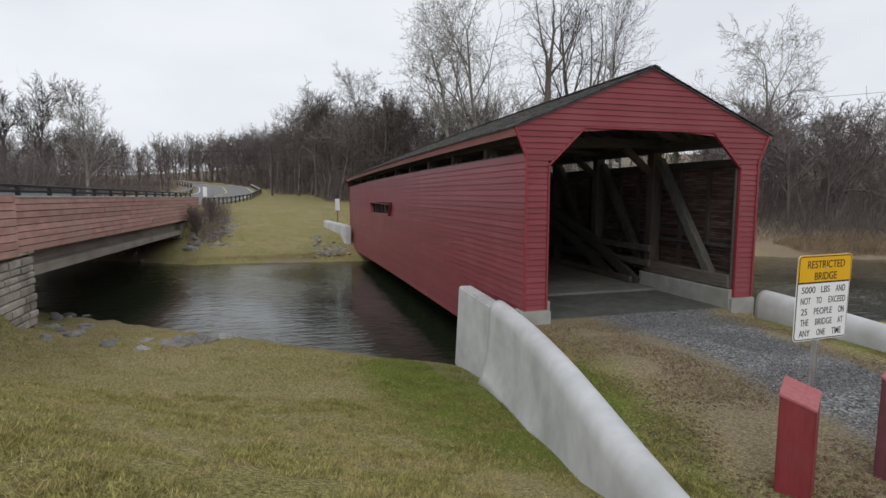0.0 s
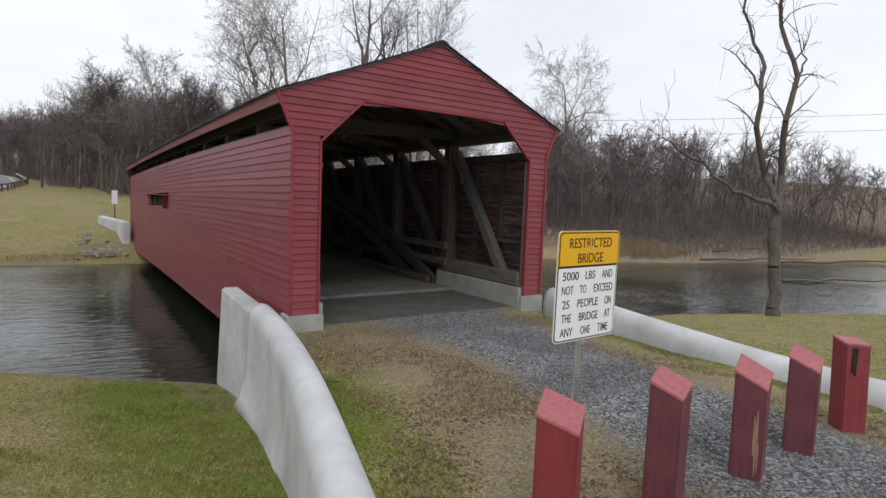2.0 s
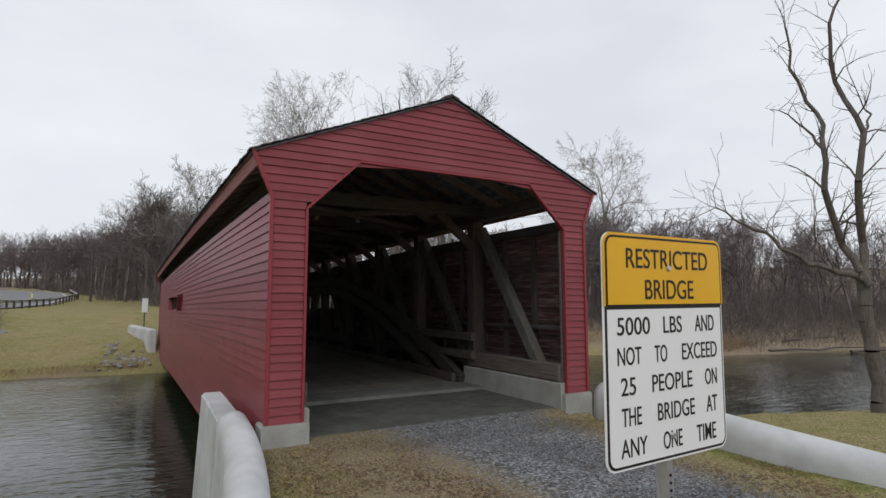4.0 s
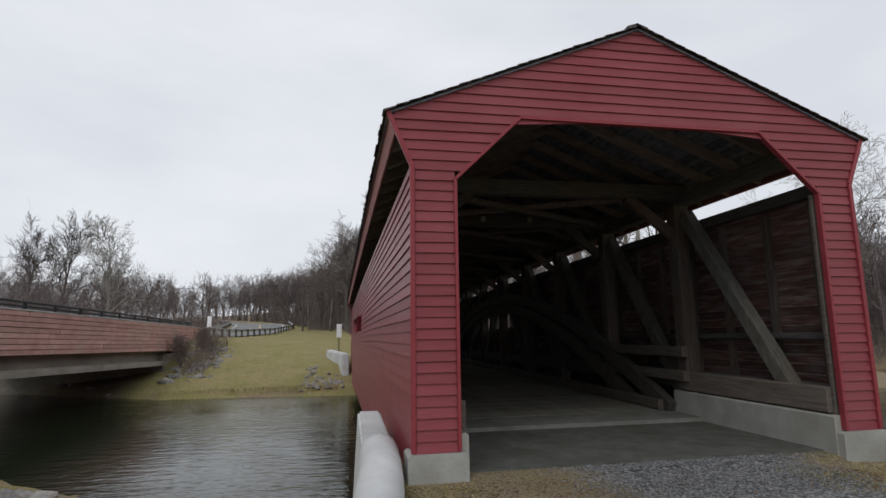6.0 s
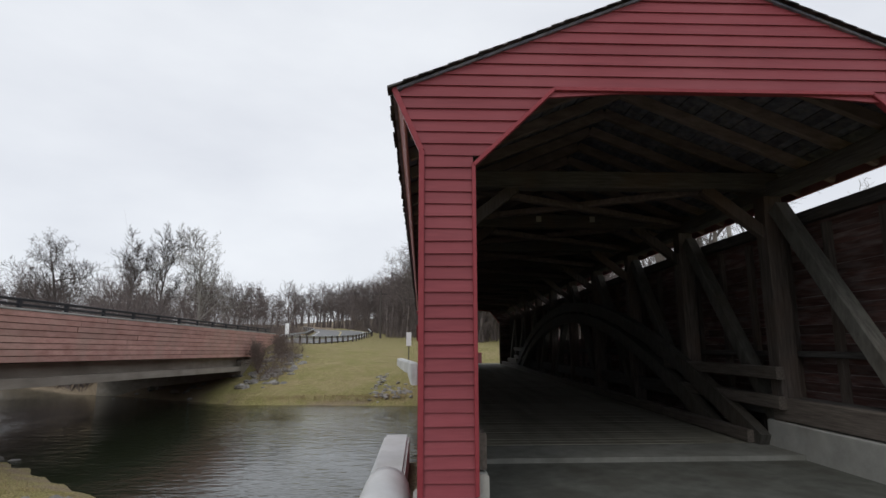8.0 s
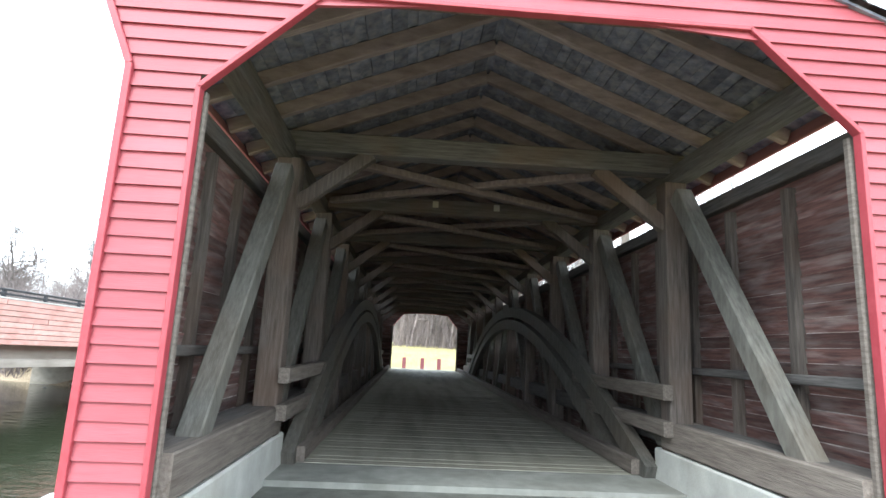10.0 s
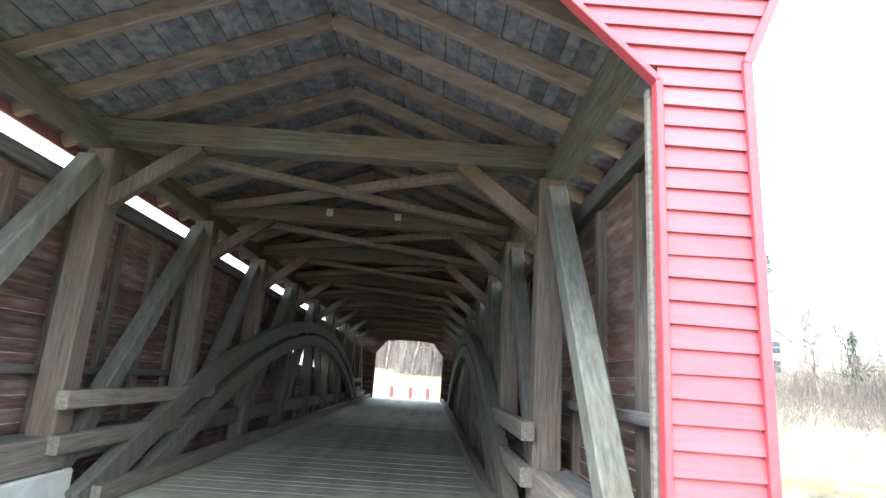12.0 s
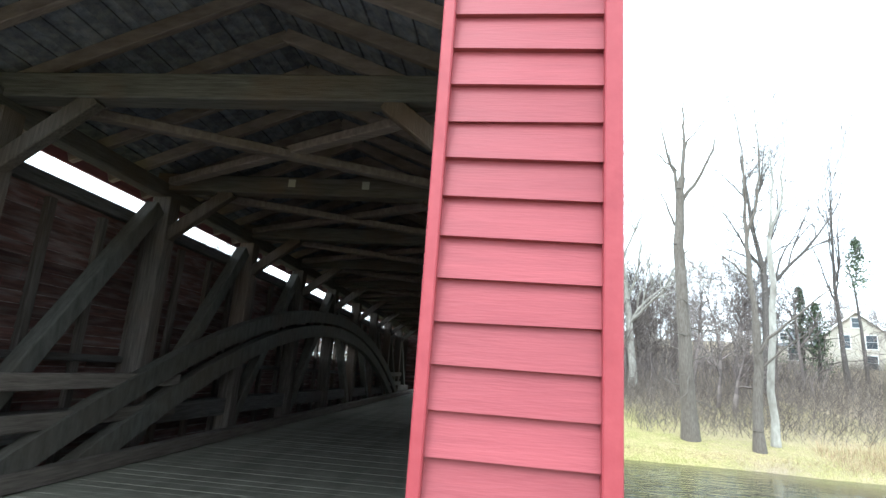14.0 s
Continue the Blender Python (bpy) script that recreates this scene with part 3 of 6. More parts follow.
def clapboard_front(y, facing, wide, drop, name):
    """The boarded end wall with its many-sided opening, board by board."""
    bm = bmesh.new()
    for s in (-1, 1):
        beam(bm, (s * 2.55, y + facing * -0.10, SILL + drop), (s * 2.55, y + facing * -0.10, KINK + 0.3 + drop), 0.30, 0.10)
    beam(bm, (-2.3, y + facing * -0.10, OPEN_HI + 0.16 + drop), (2.3, y + facing * -0.10, OPEN_HI + 0.16 + drop), 0.10, 0.24)
    frame_part = part(name, bm, M_TIMBER_Z, bridge, "framed end wall clad in red clapboards")
    rows, h = 43, 0.1133
    sx = wide / OPEN_W
    for k in range(rows):
        z0, z1 = SILL + k * h, SILL + (k + 1) * h
        if z0 > APEX - 0.05:
            break
        z1 = min(z1, APEX - 0.01)
        spans = [(-1, None), (1, None)] if z0 < OPEN_HI - 0.02 else [(0, None)]
        for side, _ in spans:
            if side:
                o0, o1, i0, i1 = outer_half(z0) - 0.008, outer_half(z1) - 0.008, inner_half(z0) * sx, inner_half(z1) * sx
                if z0 < OPEN_LO < z1:
                    i1 = i0
                xa0, xb0, xa1, xb1 = (side * i0, side * o0, side * i1, side * o1)
            else:
                xa0, xb0, xa1, xb1 = -outer_half(z0) + 0.01, outer_half(z0) - 0.01, -outer_half(z1) + 0.01, outer_half(z1) - 0.01
            jit = random.uniform(-0.003, 0.003)
            f = facing
            ring0 = [(xa0, y, z0 - 0.012 + drop), (xa0, y + f * (0.026 + jit), z0 - 0.012 + jit + drop), (xa1, y + f * 0.006, z1 + drop), (xa1, y, z1 + drop)]
            ring1 = [(xb0, y, z0 - 0.012 + drop), (xb0, y + f * (0.026 + jit), z0 - 0.012 - jit + drop), (xb1, y + f * 0.006, z1 + drop), (xb1, y, z1 + drop)]
            bm = bmesh.new()
            prism(bm, ring0, ring1, lambda k: 1 if k == 3 else 0)
            bmesh.ops.recalc_face_normals(bm, faces=bm.faces[:])
            part("board", bm, [M_RED_FRONT, M_RAW_BACK], frame_part)
    # trim round the opening and at the outer corners
    loop = [(-wide, SILL), (-wide, OPEN_LO), (-OPEN_TOP_W * sx, OPEN_HI), (OPEN_TOP_W * sx, OPEN_HI), (wide, OPEN_LO), (wide, SILL)]
    for (xa, za), (xb, zb) in zip(loop, loop[1:]):
        inset = Vector((xb - xa, 0, zb - za)).normalized().cross(Vector((0, 1, 0))) * -0.004
        beam_part("opening_trim", Vector((xa, y + facing * 0.012, za + drop)) + inset, Vector((xb, y + facing * 0.012, zb + drop)) + inset, 0.075, 0.035, M_RED_TRIM, frame_part, chamfer=0.004, up=(xb - xa and -(zb - za), 0, xb - xa) if abs(xb - xa) > 0.01 else (1, 0, 0))
    for s in (-1, 1):
        for za, zb in ((SILL, KINK), (KINK, EAVE)):
            beam_part("corner_trim", (s * (outer_half(za + 0.001) - 0.012), y + facing * 0.02, za + drop), (s * (outer_half(zb - 0.001) - 0.012), y + facing * 0.02, zb + drop), 0.05, 0.055, M_RED_TRIM, frame_part, chamfer=0.004, up=(0, 1, 0))
        beam_part("jamb", (s * (wide + 0.02), y + facing * -0.085, SILL + drop), (s * (wide + 0.02), y + facing * -0.085, OPEN_LO + drop), 0.06, 0.10, M_CURB, frame_part, "pale unpainted jamb board", up=(1, 0, 0))
    return frame_part


def side_wall(s):
    """A boarded side: studs and nailer inside, lapped boards outside, a long slot for light in the middle."""
    along = [LENGTH * k / 12 for k in range(13)]
    along[0], along[-1] = 0.03, LENGTH - 0.03
    wall = sweep_part("side_wall", [(s * 2.69, y, 3.30 + sag(y)) for y in along], 0.12, 0.17, M_TIMBER_Y, bridge, "long red clapboard side wall on wooden studs")
    y = 0.45
    while y < LENGTH - 0.2:
        dy = random.uniform(-0.05, 0.05)
        beam_part("stud", (s * 2.715, y + dy, SIDE_BASE + 0.2 + sag(y)), (s * 2.715, y + dy, 3.15 + sag(y)), 0.10, 0.11, M_TIMBER_Z, wall, chamfer=0.006, up=(0, 1, 0))
        y += 0.9
    sweep_part("nailer", [(s * 2.63, y, 1.38 + sag(y)) for y in along], 0.06, 0.09, M_TIMBER_Y, wall)
    rows = 31
    h = (KINK + 0.08 - SIDE_BASE) / rows
    win0, win1, wz0, wz1 = 13.2, 18.2, 1.74, 2.22
    for k in range(rows):
        z0, z1 = SIDE_BASE + k * h, SIDE_BASE + (k + 1) * h
        cuts = [0.005, *sorted(random.uniform(3.5 + 4.7 * c, 6.4 + 4.7 * c) for c in range(4)), LENGTH - 0.005]
        if wz0 - 0.02 < (z0 + z1) / 2 < wz1 + 0.02:
            splay = 0.30 * ((z0 + z1) / 2 - wz0) / (wz1 - wz0)
            a, b = win0 + 0.25 - splay, win1 - 0.25 + splay
            cuts = [c for c in cuts if c < a - 0.4] + [a, None, b] + [c for c in cuts if c > b + 0.4]
        pairs = [(c, d) for c, d in zip(cuts, cuts[1:]) if c is not None and d is not None]
        for a, b in pairs:
            steps = max(1, int((b - a) / 2.8))
            rings = []
            jit = random.uniform(-0.003, 0.003)
            for q in range(steps + 1):
                y = a + (b - a) * q / steps + (0.002 if q == 0 else -0.002 if q == steps else 0)
                g = sag(y)
                rings.append([(s * (OUT - 0.03), y, z0 - 0.012 + g), (s * (OUT + jit), y, z0 - 0.012 + g), (s * (OUT - 0.02), y, z1 + g), (s * (OUT - 0.055), y, z1 + 0.01 + g), (s * (OUT - 0.036), y, z0 + 0.016 + g)])
            bm = bmesh.new()
            vs = [[bm.verts.new(p) for p in r] for r in rings]
            for r0, r1 in zip(vs, vs[1:]):
                for c in range(5):
                    f = bm.faces.new((r0[c], r0[(c + 1) % 5], r1[(c + 1) % 5], r1[c]))
                    # Slot 2 puts lit edges on each board's top and lower back lip.
                    f.material_index = (0, 0, 2, 1, 2)[c]
            bm.faces.new(vs[0][::-1])
            bm.faces.new(vs[-1])
            bmesh.ops.recalc_face_normals(bm, faces=bm.faces[:])
            part("board", bm, [M_RED_SIDE, M_RAW_BACK, M_LAP], wall)
    # the slot's splayed hood
    bm = bmesh.new()
    g = sag(15)
    for a, b, za, zb in ((win0 - 0.12, win1 + 0.12, wz1, wz1), (win0 - 0.05, win0 + 0.25, wz1, wz0), (win1 + 0.05, win1 - 0.25, wz1, wz0)):
        beam(bm, (s * (OUT + 0.05), a, za + g), (s * (OUT + 0.05), b, zb + g), 0.16, 0.03, 0.004)
    part("window_hood", bm, M_RED_SIDE, wall, "splayed red hood of the long window slot")


clapboard_front(0.0, -1, OPEN_W, 0.0, "portal_wall")
clapboard_front(LENGTH, 1, 1.80, sag(LENGTH) - 0.10, "portal_wall")
side_wall(-1)
side_wall(1)

SLOPE = (APEX - EAVE) / EAVE_X


def roof_z(x, y, below=0.0):
    return APEX - 0.015 - abs(x) * SLOPE - below + sag(y)


def build_roof():
    n = 10
    along = [-0.045 + (LENGTH + 0.09) * k / n for k in range(n + 1)]
    xe = EAVE_X + 0.0
    bm = bmesh.new()
    rings = []
    for y in along:
        ring = [(-xe, y, roof_z(xe, y, -0.005)), (0, y, roof_z(0, y, -0.005)), (xe, y, roof_z(xe, y, -0.005)), (xe, y, roof_z(xe, y, 0.02)), (0, y, roof_z(0, y, 0.02)), (-xe, y, roof_z(xe, y, 0.02))]
        rings.append([bm.verts.new(p) for p in ring])
    for r0, r1 in zip(rings, rings[1:]):
        for k in range(6):
            bm.faces.new((r0[k], r0[(k + 1) % 6], r1[(k + 1) % 6], r1[k]))
    bm.faces.new(rings[0][::-1])
    bm.faces.new(rings[-1])
    bmesh.ops.recalc_face_normals(bm, faces=bm.faces[:])
    roof = part("roof", bm, M_LATH, bridge, "low gable roof of dark weathered wood shingles")
    # shingles, one course above another
    rng = np.random.default_rng(5)
    course, base = 0.15, []
    run = (EAVE_X + 0.04) / math.cos(math.atan(SLOPE))
    for s in (-1, 1):
        for c in range(int(run / course) + 1):
            d1 = run - c * course
            d0 = max(d1 - 0.26, 0.0)
            y = -0.085
            while y < LENGTH + 0.085:
                w = rng.uniform(0.09, 0.2)
                y1 = min(y + w, LENGTH + 0.085)
                e1, lift = d1 + rng.uniform(-0.012, 0.012), rng.uniform(0.016, 0.027)
                x0, x1 = d0 / run * (EAVE_X + 0.04), e1 / run * (EAVE_X + 0.04)
                za, zb = roof_z(x0, y, -0.012), roof_z(x1, y, -0.012)
                base.append([(s * x0, y, za), (s * x1, y, zb), (s * x1, y1 - 0.006, zb), (s * x0, y1 - 0.006, za),
                             (s * x0, y, za + 0.008), (s * x1, y, zb + lift), (s * x1, y1 - 0.006, zb + lift), (s * x0, y1 - 0.006, za + 0.008)])
                y = y1
    v = np.array(base)
    k = np.arange(len(v))[:, None, None] * 8
    q = np.array([(0, 1, 2, 3), (4, 5, 6, 7), (0, 1, 5, 4), (1, 2, 6, 5), (2, 3, 7, 6), (3, 0, 4, 7)])[None]
    ob = raw_mesh("shingles", v, quads=(k + q).reshape(-1, 4), mat=M_SHINGLE, parent=roof)
    tagged(ob, kind="stuff")
    for s in (-1, 1):
        sweep_part("ridge_cap", [(s * 0.06, y, roof_z(0, y, -0.035)) for y in along], 0.16, 0.03, M_SHINGLE, roof, up=(s * 0.35, 0, 1))
        sweep_part("fascia", [(s * (EAVE_X - 0.075), y, EAVE - 0.085 + sag(y)) for y in np.clip(along, 0.0, LENGTH)], 0.03, 0.185, M_RED_FASCIA, roof, "red fascia board under the eave, coloured pale for sky light", up=(s * SLOPE, 0, 1))
    # laths under the shingles
    for s in (-1, 1):
        for c in range(12):
            d = 0.12 + c * 0.24
            sweep_part("lath", [(s * d, y, roof_z(d, y, 0.033)) for y in np.clip(along, 0.03, LENGTH - 0.03)], random.uniform(0.13, 0.17), 0.022, M_LATH, roof, up=(s * SLOPE, 0, 1))
    # rafters
    y, k = 0.17, 0
    while y < LENGTH - 0.1:
        for s in (-1, 1):
            dy = random.uniform(-0.02, 0.02)
            beam_part("rafter", (0, y + dy, roof_z(0, y, 0.125)), (s * (EAVE_X - 0.12), y + dy, roof_z(EAVE_X - 0.12, y, 0.115)), 0.085, 0.15, M_RAFTER, bridge, chamfer=0.008)
        y += 0.713
        k += 1


build_roof()


def build_trusses():
    for s in (-1, 1):
        # chords
        along = [0.12 + (LENGTH - 0.24) * k / 12 for k in range(13)]
        sweep_part("lower_chord", [(s * 2.47, y, 0.64 + 0.3 * sag(y)) for y in along], 0.30, 0.28, M_TIMBER_Y, bridge, "heavy grey lower chord timber on a concrete ledge")
        for ya, yb in ((0.10, 3.05), (LENGTH - 3.05, LENGTH - 0.10)):
            beam_part("end_sill", (s * 2.40, ya, 0.63 + 0.3 * sag(ya)), (s * 2.40, yb, 0.63 + 0.3 * sag(yb)), 0.38, 0.30, M_CURB, bridge, "broad weathered sill timber on the concrete ledge")
        sweep_part("upper_chord", [(s * 2.42, y, 3.76 + sag(y)) for y in along], 0.22, 0.21, M_TIMBER_Y, bridge)
        mid = LENGTH / 2
        for y in POSTS:
            beam_part("post", (s * 2.36, y, 0.18 + deck_z(y) - 0.3), (s * 2.36, y, 3.66 + sag(y)), 0.27, 0.26, M_TIMBER_Z, bridge, up=(0, 1, 0))
            beam_part("knee_brace", (s * 2.26, y, 3.12 + sag(y)), (s * 1.40, y, 3.80 + sag(y)), 0.13, 0.17, M_TIMBER_Z, bridge)
        ends = [0.45] + POSTS + [LENGTH - 0.45]
        for a, b in zip(ends, ends[1:]):
            if (a + b) / 2 < mid - 1.4:
                lo, hi = a + (0.12 if a > 1 else 0.32), b - 0.22
            elif (a + b) / 2 > mid + 1.4:
                lo, hi = b - (0.12 if b < LENGTH - 1 else 0.32), a + 0.22
            else:
                lo, hi = (a + 0.12, b - 0.22) if a < mid - 0.1 else (b - 0.12, a + 0.22)
            zlo = 0.70 if (a < 1 or b > LENGTH - 1) else 0.30
            ob = beam_part("diagonal_brace", (s * 2.37, lo, zlo + 0.3 * sag(lo)), (s * 2.37, hi, 3.46 + sag(hi)), 0.19, 0.215, M_BRACE, bridge, "grey weathered diagonal truss brace", up=(0, 1, 0))
        # the long bowed arches
        for lift, name in ((0.0, "arch"), (-0.46, "arch")):
            bm = bmesh.new()
            span0, span1, steps = (3.2, LENGTH - 3.2, 40) if lift == 0 else (4.4, LENGTH - 4.4, 36)
            crown = 2.72 + lift * 0.75
            half = (span1 - span0) / 2
            rise = crown - 0.12
            pts = []
            for k in range(steps + 1):
                y = span0 + (span1 - span0) * k / steps
                u = (y - mid) / half
                pts.append((y, crown - rise * u * u))
            vs = []
            for k, (y, z) in enumerate(pts):
                y0, z0 = pts[max(0, k - 1)]
                y1, z1 = pts[min(steps, k + 1)]
                t = Vector((0, y1 - y0, z1 - z0)).normalized()
                nrm = Vector((0, -t.z, t.y))
                c = Vector((s * 2.135, y, z + 0.5 * sag(y)))
                vs.append([bm.verts.new(c + Vector((s * dx, 0, 0)) + nrm * dn) for dx, dn in ((-0.08, -0.14), (0.08, -0.14), (0.08, 0.14), (-0.08, 0.14))])
            for r0, r1 in zip(vs, vs[1:]):
                for c in range(4):
                    bm.faces.new((r0[c], r0[(c + 1) % 4], r1[(c + 1) % 4], r1[c]))
            bm.faces.new(vs[0][::-1])
            bm.faces.new(vs[-1])
            bmesh.ops.recalc_face_normals(bm, faces=bm.faces[:])
            part(name, bm, M_BRACE, bridge, "bowed timber arch bolted to the truss posts")
        # guard rails by the ends
        for z in (1.09, 0.69):
            beam_part("guard_rail", (s * 2.16, 2.74, z + 0.03), (s * 2.16, 6.3, z + 0.03), 0.12, 0.17, M_CURB, bridge, "brown horizontal guard rail timber")
            beam_part("guard_rail", (s * 2.16, LENGTH - 6.3, z + 0.10), (s * 2.16, LENGTH - 2.98, z + 0.10), 0.12, 0.17, M_CURB, bridge)
        beam_part("curb", (s * 2.03, 3.32, deck_z(3.3) + 0.10), (s * 1.90, LENGTH - 0.6, deck_z(LENGTH) + 0.10), 0.15, 0.17, M_CURB, bridge, "timber curb along the deck")
    for k, y in enumerate(POSTS):
        g = sag(y)
        bow = random.uniform(-0.02, 0.02)
        beam_part("tie_beam", (-2.5, y + 0.02, 3.90 + g), (2.5, y + 0.02, 3.90 + g + bow), 0.22, 0.25, M_TIMBER_X, bridge)
        if k + 1 < len(POSTS):
            y1, g1 = POSTS[k + 1], sag(POSTS[k + 1])
            for s in (-1, 1):
                beam_part("lateral_brace", (s * 2.25, y + 0.1, 3.86 + g + 0.03 * s), (s * -2.25, y1 - 0.1, 3.86 + g1 + 0.03 * s), 0.14, 0.10, M_RAFTER, bridge)
    # patches of pale wood where old timbers met the second tie
    for x in (-0.5, 0.55):
        beam_part("patch", (x - 0.05, POSTS[1] - 0.094, 3.93 + sag(5.6)), (x + 0.05, POSTS[1] - 0.094, 3.93 + sag(5.6)), 0.012, 0.11, M_HOUSE_STONE, bridge)


build_trusses()


def build_deck():
    deck = beam_part("deck", (0, 3.4, deck_z(3.4) - 0.22), (0, LENGTH - 0.4, deck_z(LENGTH) - 0.22), 0.16, 0.28, M_TIMBER_Y, bridge, "plank deck with worn wheel tracks")
    for x in (-1.6, -0.8, 0.8, 1.6):
        beam_part("joist", (x, 3.4, deck_z(3.4) - 0.22), (x, LENGTH - 0.4, deck_z(LENGTH) - 0.22), 0.16, 0.28, M_TIMBER_Y, deck)
    for y in POSTS:
        beam_part("floor_beam", (-2.45, y + 0.3, deck_z(y) - 0.52), (2.45, y + 0.3, deck_z(y) - 0.52), 0.25, 0.3, M_TIMBER_X, deck)
    y = 3.36
    while y < LENGTH - 0.42:
        w = random.uniform(0.185, 0.235)
        z = deck_z(y) - 0.025 + random.uniform(-0.0015, 0.0015)
        beam_part("plank", (-2.14, y + w / 2, z), (2.14, y + w / 2, z + random.uniform(-0.002, 0.002)), w - 0.005, 0.06, M_PLANK, deck, chamfer=0.002)
        y += w


build_deck()


def build_abutments():
    for y0, y1, yl0, yl1, name in ((-0.02, 3.34, 2.45, 3.34, "near"), (LENGTH - 0.42, LENGTH + 1.2, LENGTH - 0.42, LENGTH + 1.2, "far")):
        ab = empty("abutment", (0, (yl0 + yl1) / 2, -2.0), "grey concrete abutment under the covered bridge's end", "abutment", group="bridge abutments")
        top = deck_z(yl0) if name == "near" else deck_z(LENGTH)
        bm = bmesh.new()
        block(bm, -2.72, 2.72, yl0, yl1, -2.9, top, 0.02)
        ob = part("seat_wall", bm, M_SEAT, ab)
        ob.matrix_parent_inverse = Matrix.Translation((0, -(yl0 + yl1) / 2, 2.0))
        for s in (-1, 1):
            bm = bmesh.new()
            if name == "near":
                block(bm, min(s * 2.2, s * 2.66), max(s * 2.2, s * 2.66), 0.02, 3.20, -2.8, 0.46, 0.02)
            else:
                block(bm, min(s * 2.15, s * 2.72), max(s * 2.15, s * 2.72), y0 + 0.4, y1 - 0.9, -2.8, 0.4, 0.02)
            ob = part("cheek_wall", bm, M_CONCRETE, ab)
            ob.matrix_parent_inverse = Matrix.Translation((0, -(yl0 + yl1) / 2, 2.0))
            if name == "near":
                bm = bmesh.new()
                block(bm, min(s * 2.22, s * 2.84), max(s * 2.22, s * 2.84), -0.07, 0.30, -1.8, 0.285, 0.025)
                ob = part("pedestal", bm, M_CONCRETE, ab, "pale concrete block under the portal's corner")
                ob.matrix_parent_inverse = Matrix.Translation((0, -(yl0 + yl1) / 2, 2.0))


build_abutments()


def wing_wall(name, path, half, outer_drop, inner_drop, batter, outer, label, seed):
    """A whitewashed round-topped wall swept along its path; outer: the sign of its sloping side."""
    rnd = random.Random(seed)
    pts, steps = [], 60
    ys = [p[1] for p in path]
    bend = [np.polyfit(ys, [p[c] for p in path], 3) for c in (0, 2)]
    for k in range(steps + 1):
        y = ys[0] + (ys[-1] - ys[0]) * k / steps
        pts.append((float(np.polyval(bend[0], y)), y, float(np.polyval(bend[1], y))))
    bm, rings = bmesh.new(), []
    for k, (x, y, z) in enumerate(pts):
        wob = noise.noise((y * 0.5, seed, 0)) * 0.014
        ring = [(x + outer * (half + batter), y, z - outer_drop)]
        for q in range(1, 4):
            ring.append((x + outer * (half + batter * (1 - q / 4) ** 3 + noise.noise((y * 0.9, q * 0.5, seed)) * 0.01), y, z - 0.24 - (outer_drop - 0.24) * (1 - q / 4)))
        for q in range(9):
            a = math.pi * q / 8
            ring.append((x + outer * half * math.cos(a), y, z - 0.24 + (0.24 + wob) * math.sin(a) + noise.noise((y * 0.6, q * 0.3, seed)) * 0.008))
        ring.append((x - outer * (half + 0.02), y, z - inner_drop))
        rings.append([bm.verts.new(p) for p in ring])
    n = len(rings[0])
    for r0, r1 in zip(rings, rings[1:]):
        for c in range(n):
            bm.faces.new((r0[c], r0[(c + 1) % n], r1[(c + 1) % n], r1[c]))
    bm.faces.new(rings[0])
    bm.faces.new(rings[-1][::-1])
    bmesh.ops.recalc_face_normals(bm, faces=bm.faces[:])
    ob = link_mesh(name, bm, M_WHITEWASH, smooth=True)
    tagged(ob, label, "wing wall", "wing walls")
    ob.data.polygons.foreach_set("use_smooth", [len(p.vertices) == 4 for p in ob.data.polygons])
    return ob


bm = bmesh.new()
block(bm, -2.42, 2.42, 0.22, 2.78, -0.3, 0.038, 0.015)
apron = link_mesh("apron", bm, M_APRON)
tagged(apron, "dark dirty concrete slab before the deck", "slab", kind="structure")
left_wing = wing_wall("wing_wall", [(-3.08, 0.55, 0.42), (-3.20, -0.93, 0.35), (-3.42, -2.4, 0.29), (-3.60, -3.2, 0.27), (-3.80, -4.0, 0.26), (-4.12, -5.3, 0.25), (-4.40, -6.4, 0.24)], 0.215, 1.9, 0.8, 0.30, -1, "whitewashed round-topped concrete wing wall beside the approach", 3)
bm = bmesh.new()
prism(bm, [(-3.36, 0.50, -2.6), (-2.90, 0.50, -2.6), (-2.93, 0.50, 0.30), (-3.27, 0.50, 0.30)], [(-3.38, 2.72, -2.6), (-2.90, 2.72, -2.6), (-2.92, 2.70, 0.37), (-3.24, 2.70, 0.37)])
bmesh.ops.bevel(bm, geom=bm.edges[:], offset=0.03, segments=2, affect="EDGES")
bmesh.ops.recalc_face_normals(bm, faces=bm.faces[:])
part("end_block", bm, M_WHITEWASH, left_wing, "squarer whitewashed end of the wall")
wing_wall("wing_wall", [(3.08, -0.12, 0.44), (3.06, -2.65, 0.27), (3.02, -4.4, 0.17), (3.0, -6.4, 0.15)], 0.25, 1.6, 0.7, 0.12, 1, "low whitewashed round-topped concrete wing wall by the lawn", 8)
for s, y0 in ((-1, LENGTH - 1.6), (1, LENGTH - 1.6)):
    bm = bmesh.new()
    prism(bm, [(s * 2.92, y0, -2.2), (s * 3.3, y0, -2.2), (s * 3.3, y0, 0.45), (s * 2.92, y0, 0.45)], [(s * 3.9, y0 + 5, -2.2), (s * 4.3, y0 + 5, -2.2), (s * 4.3, y0 + 5, 0.55), (s * 3.9, y0 + 5, 0.55)])
    bmesh.ops.recalc_face_normals(bm, faces=bm.faces[:])
    bmesh.ops.bevel(bm, geom=bm.edges[:], offset=0.06, segments=3, affect="EDGES")
    ob = link_mesh("wing_wall", bm, M_WHITEWASH)
    tagged(ob, "pale concrete wing wall on the far bank", "wing wall", "wing walls")

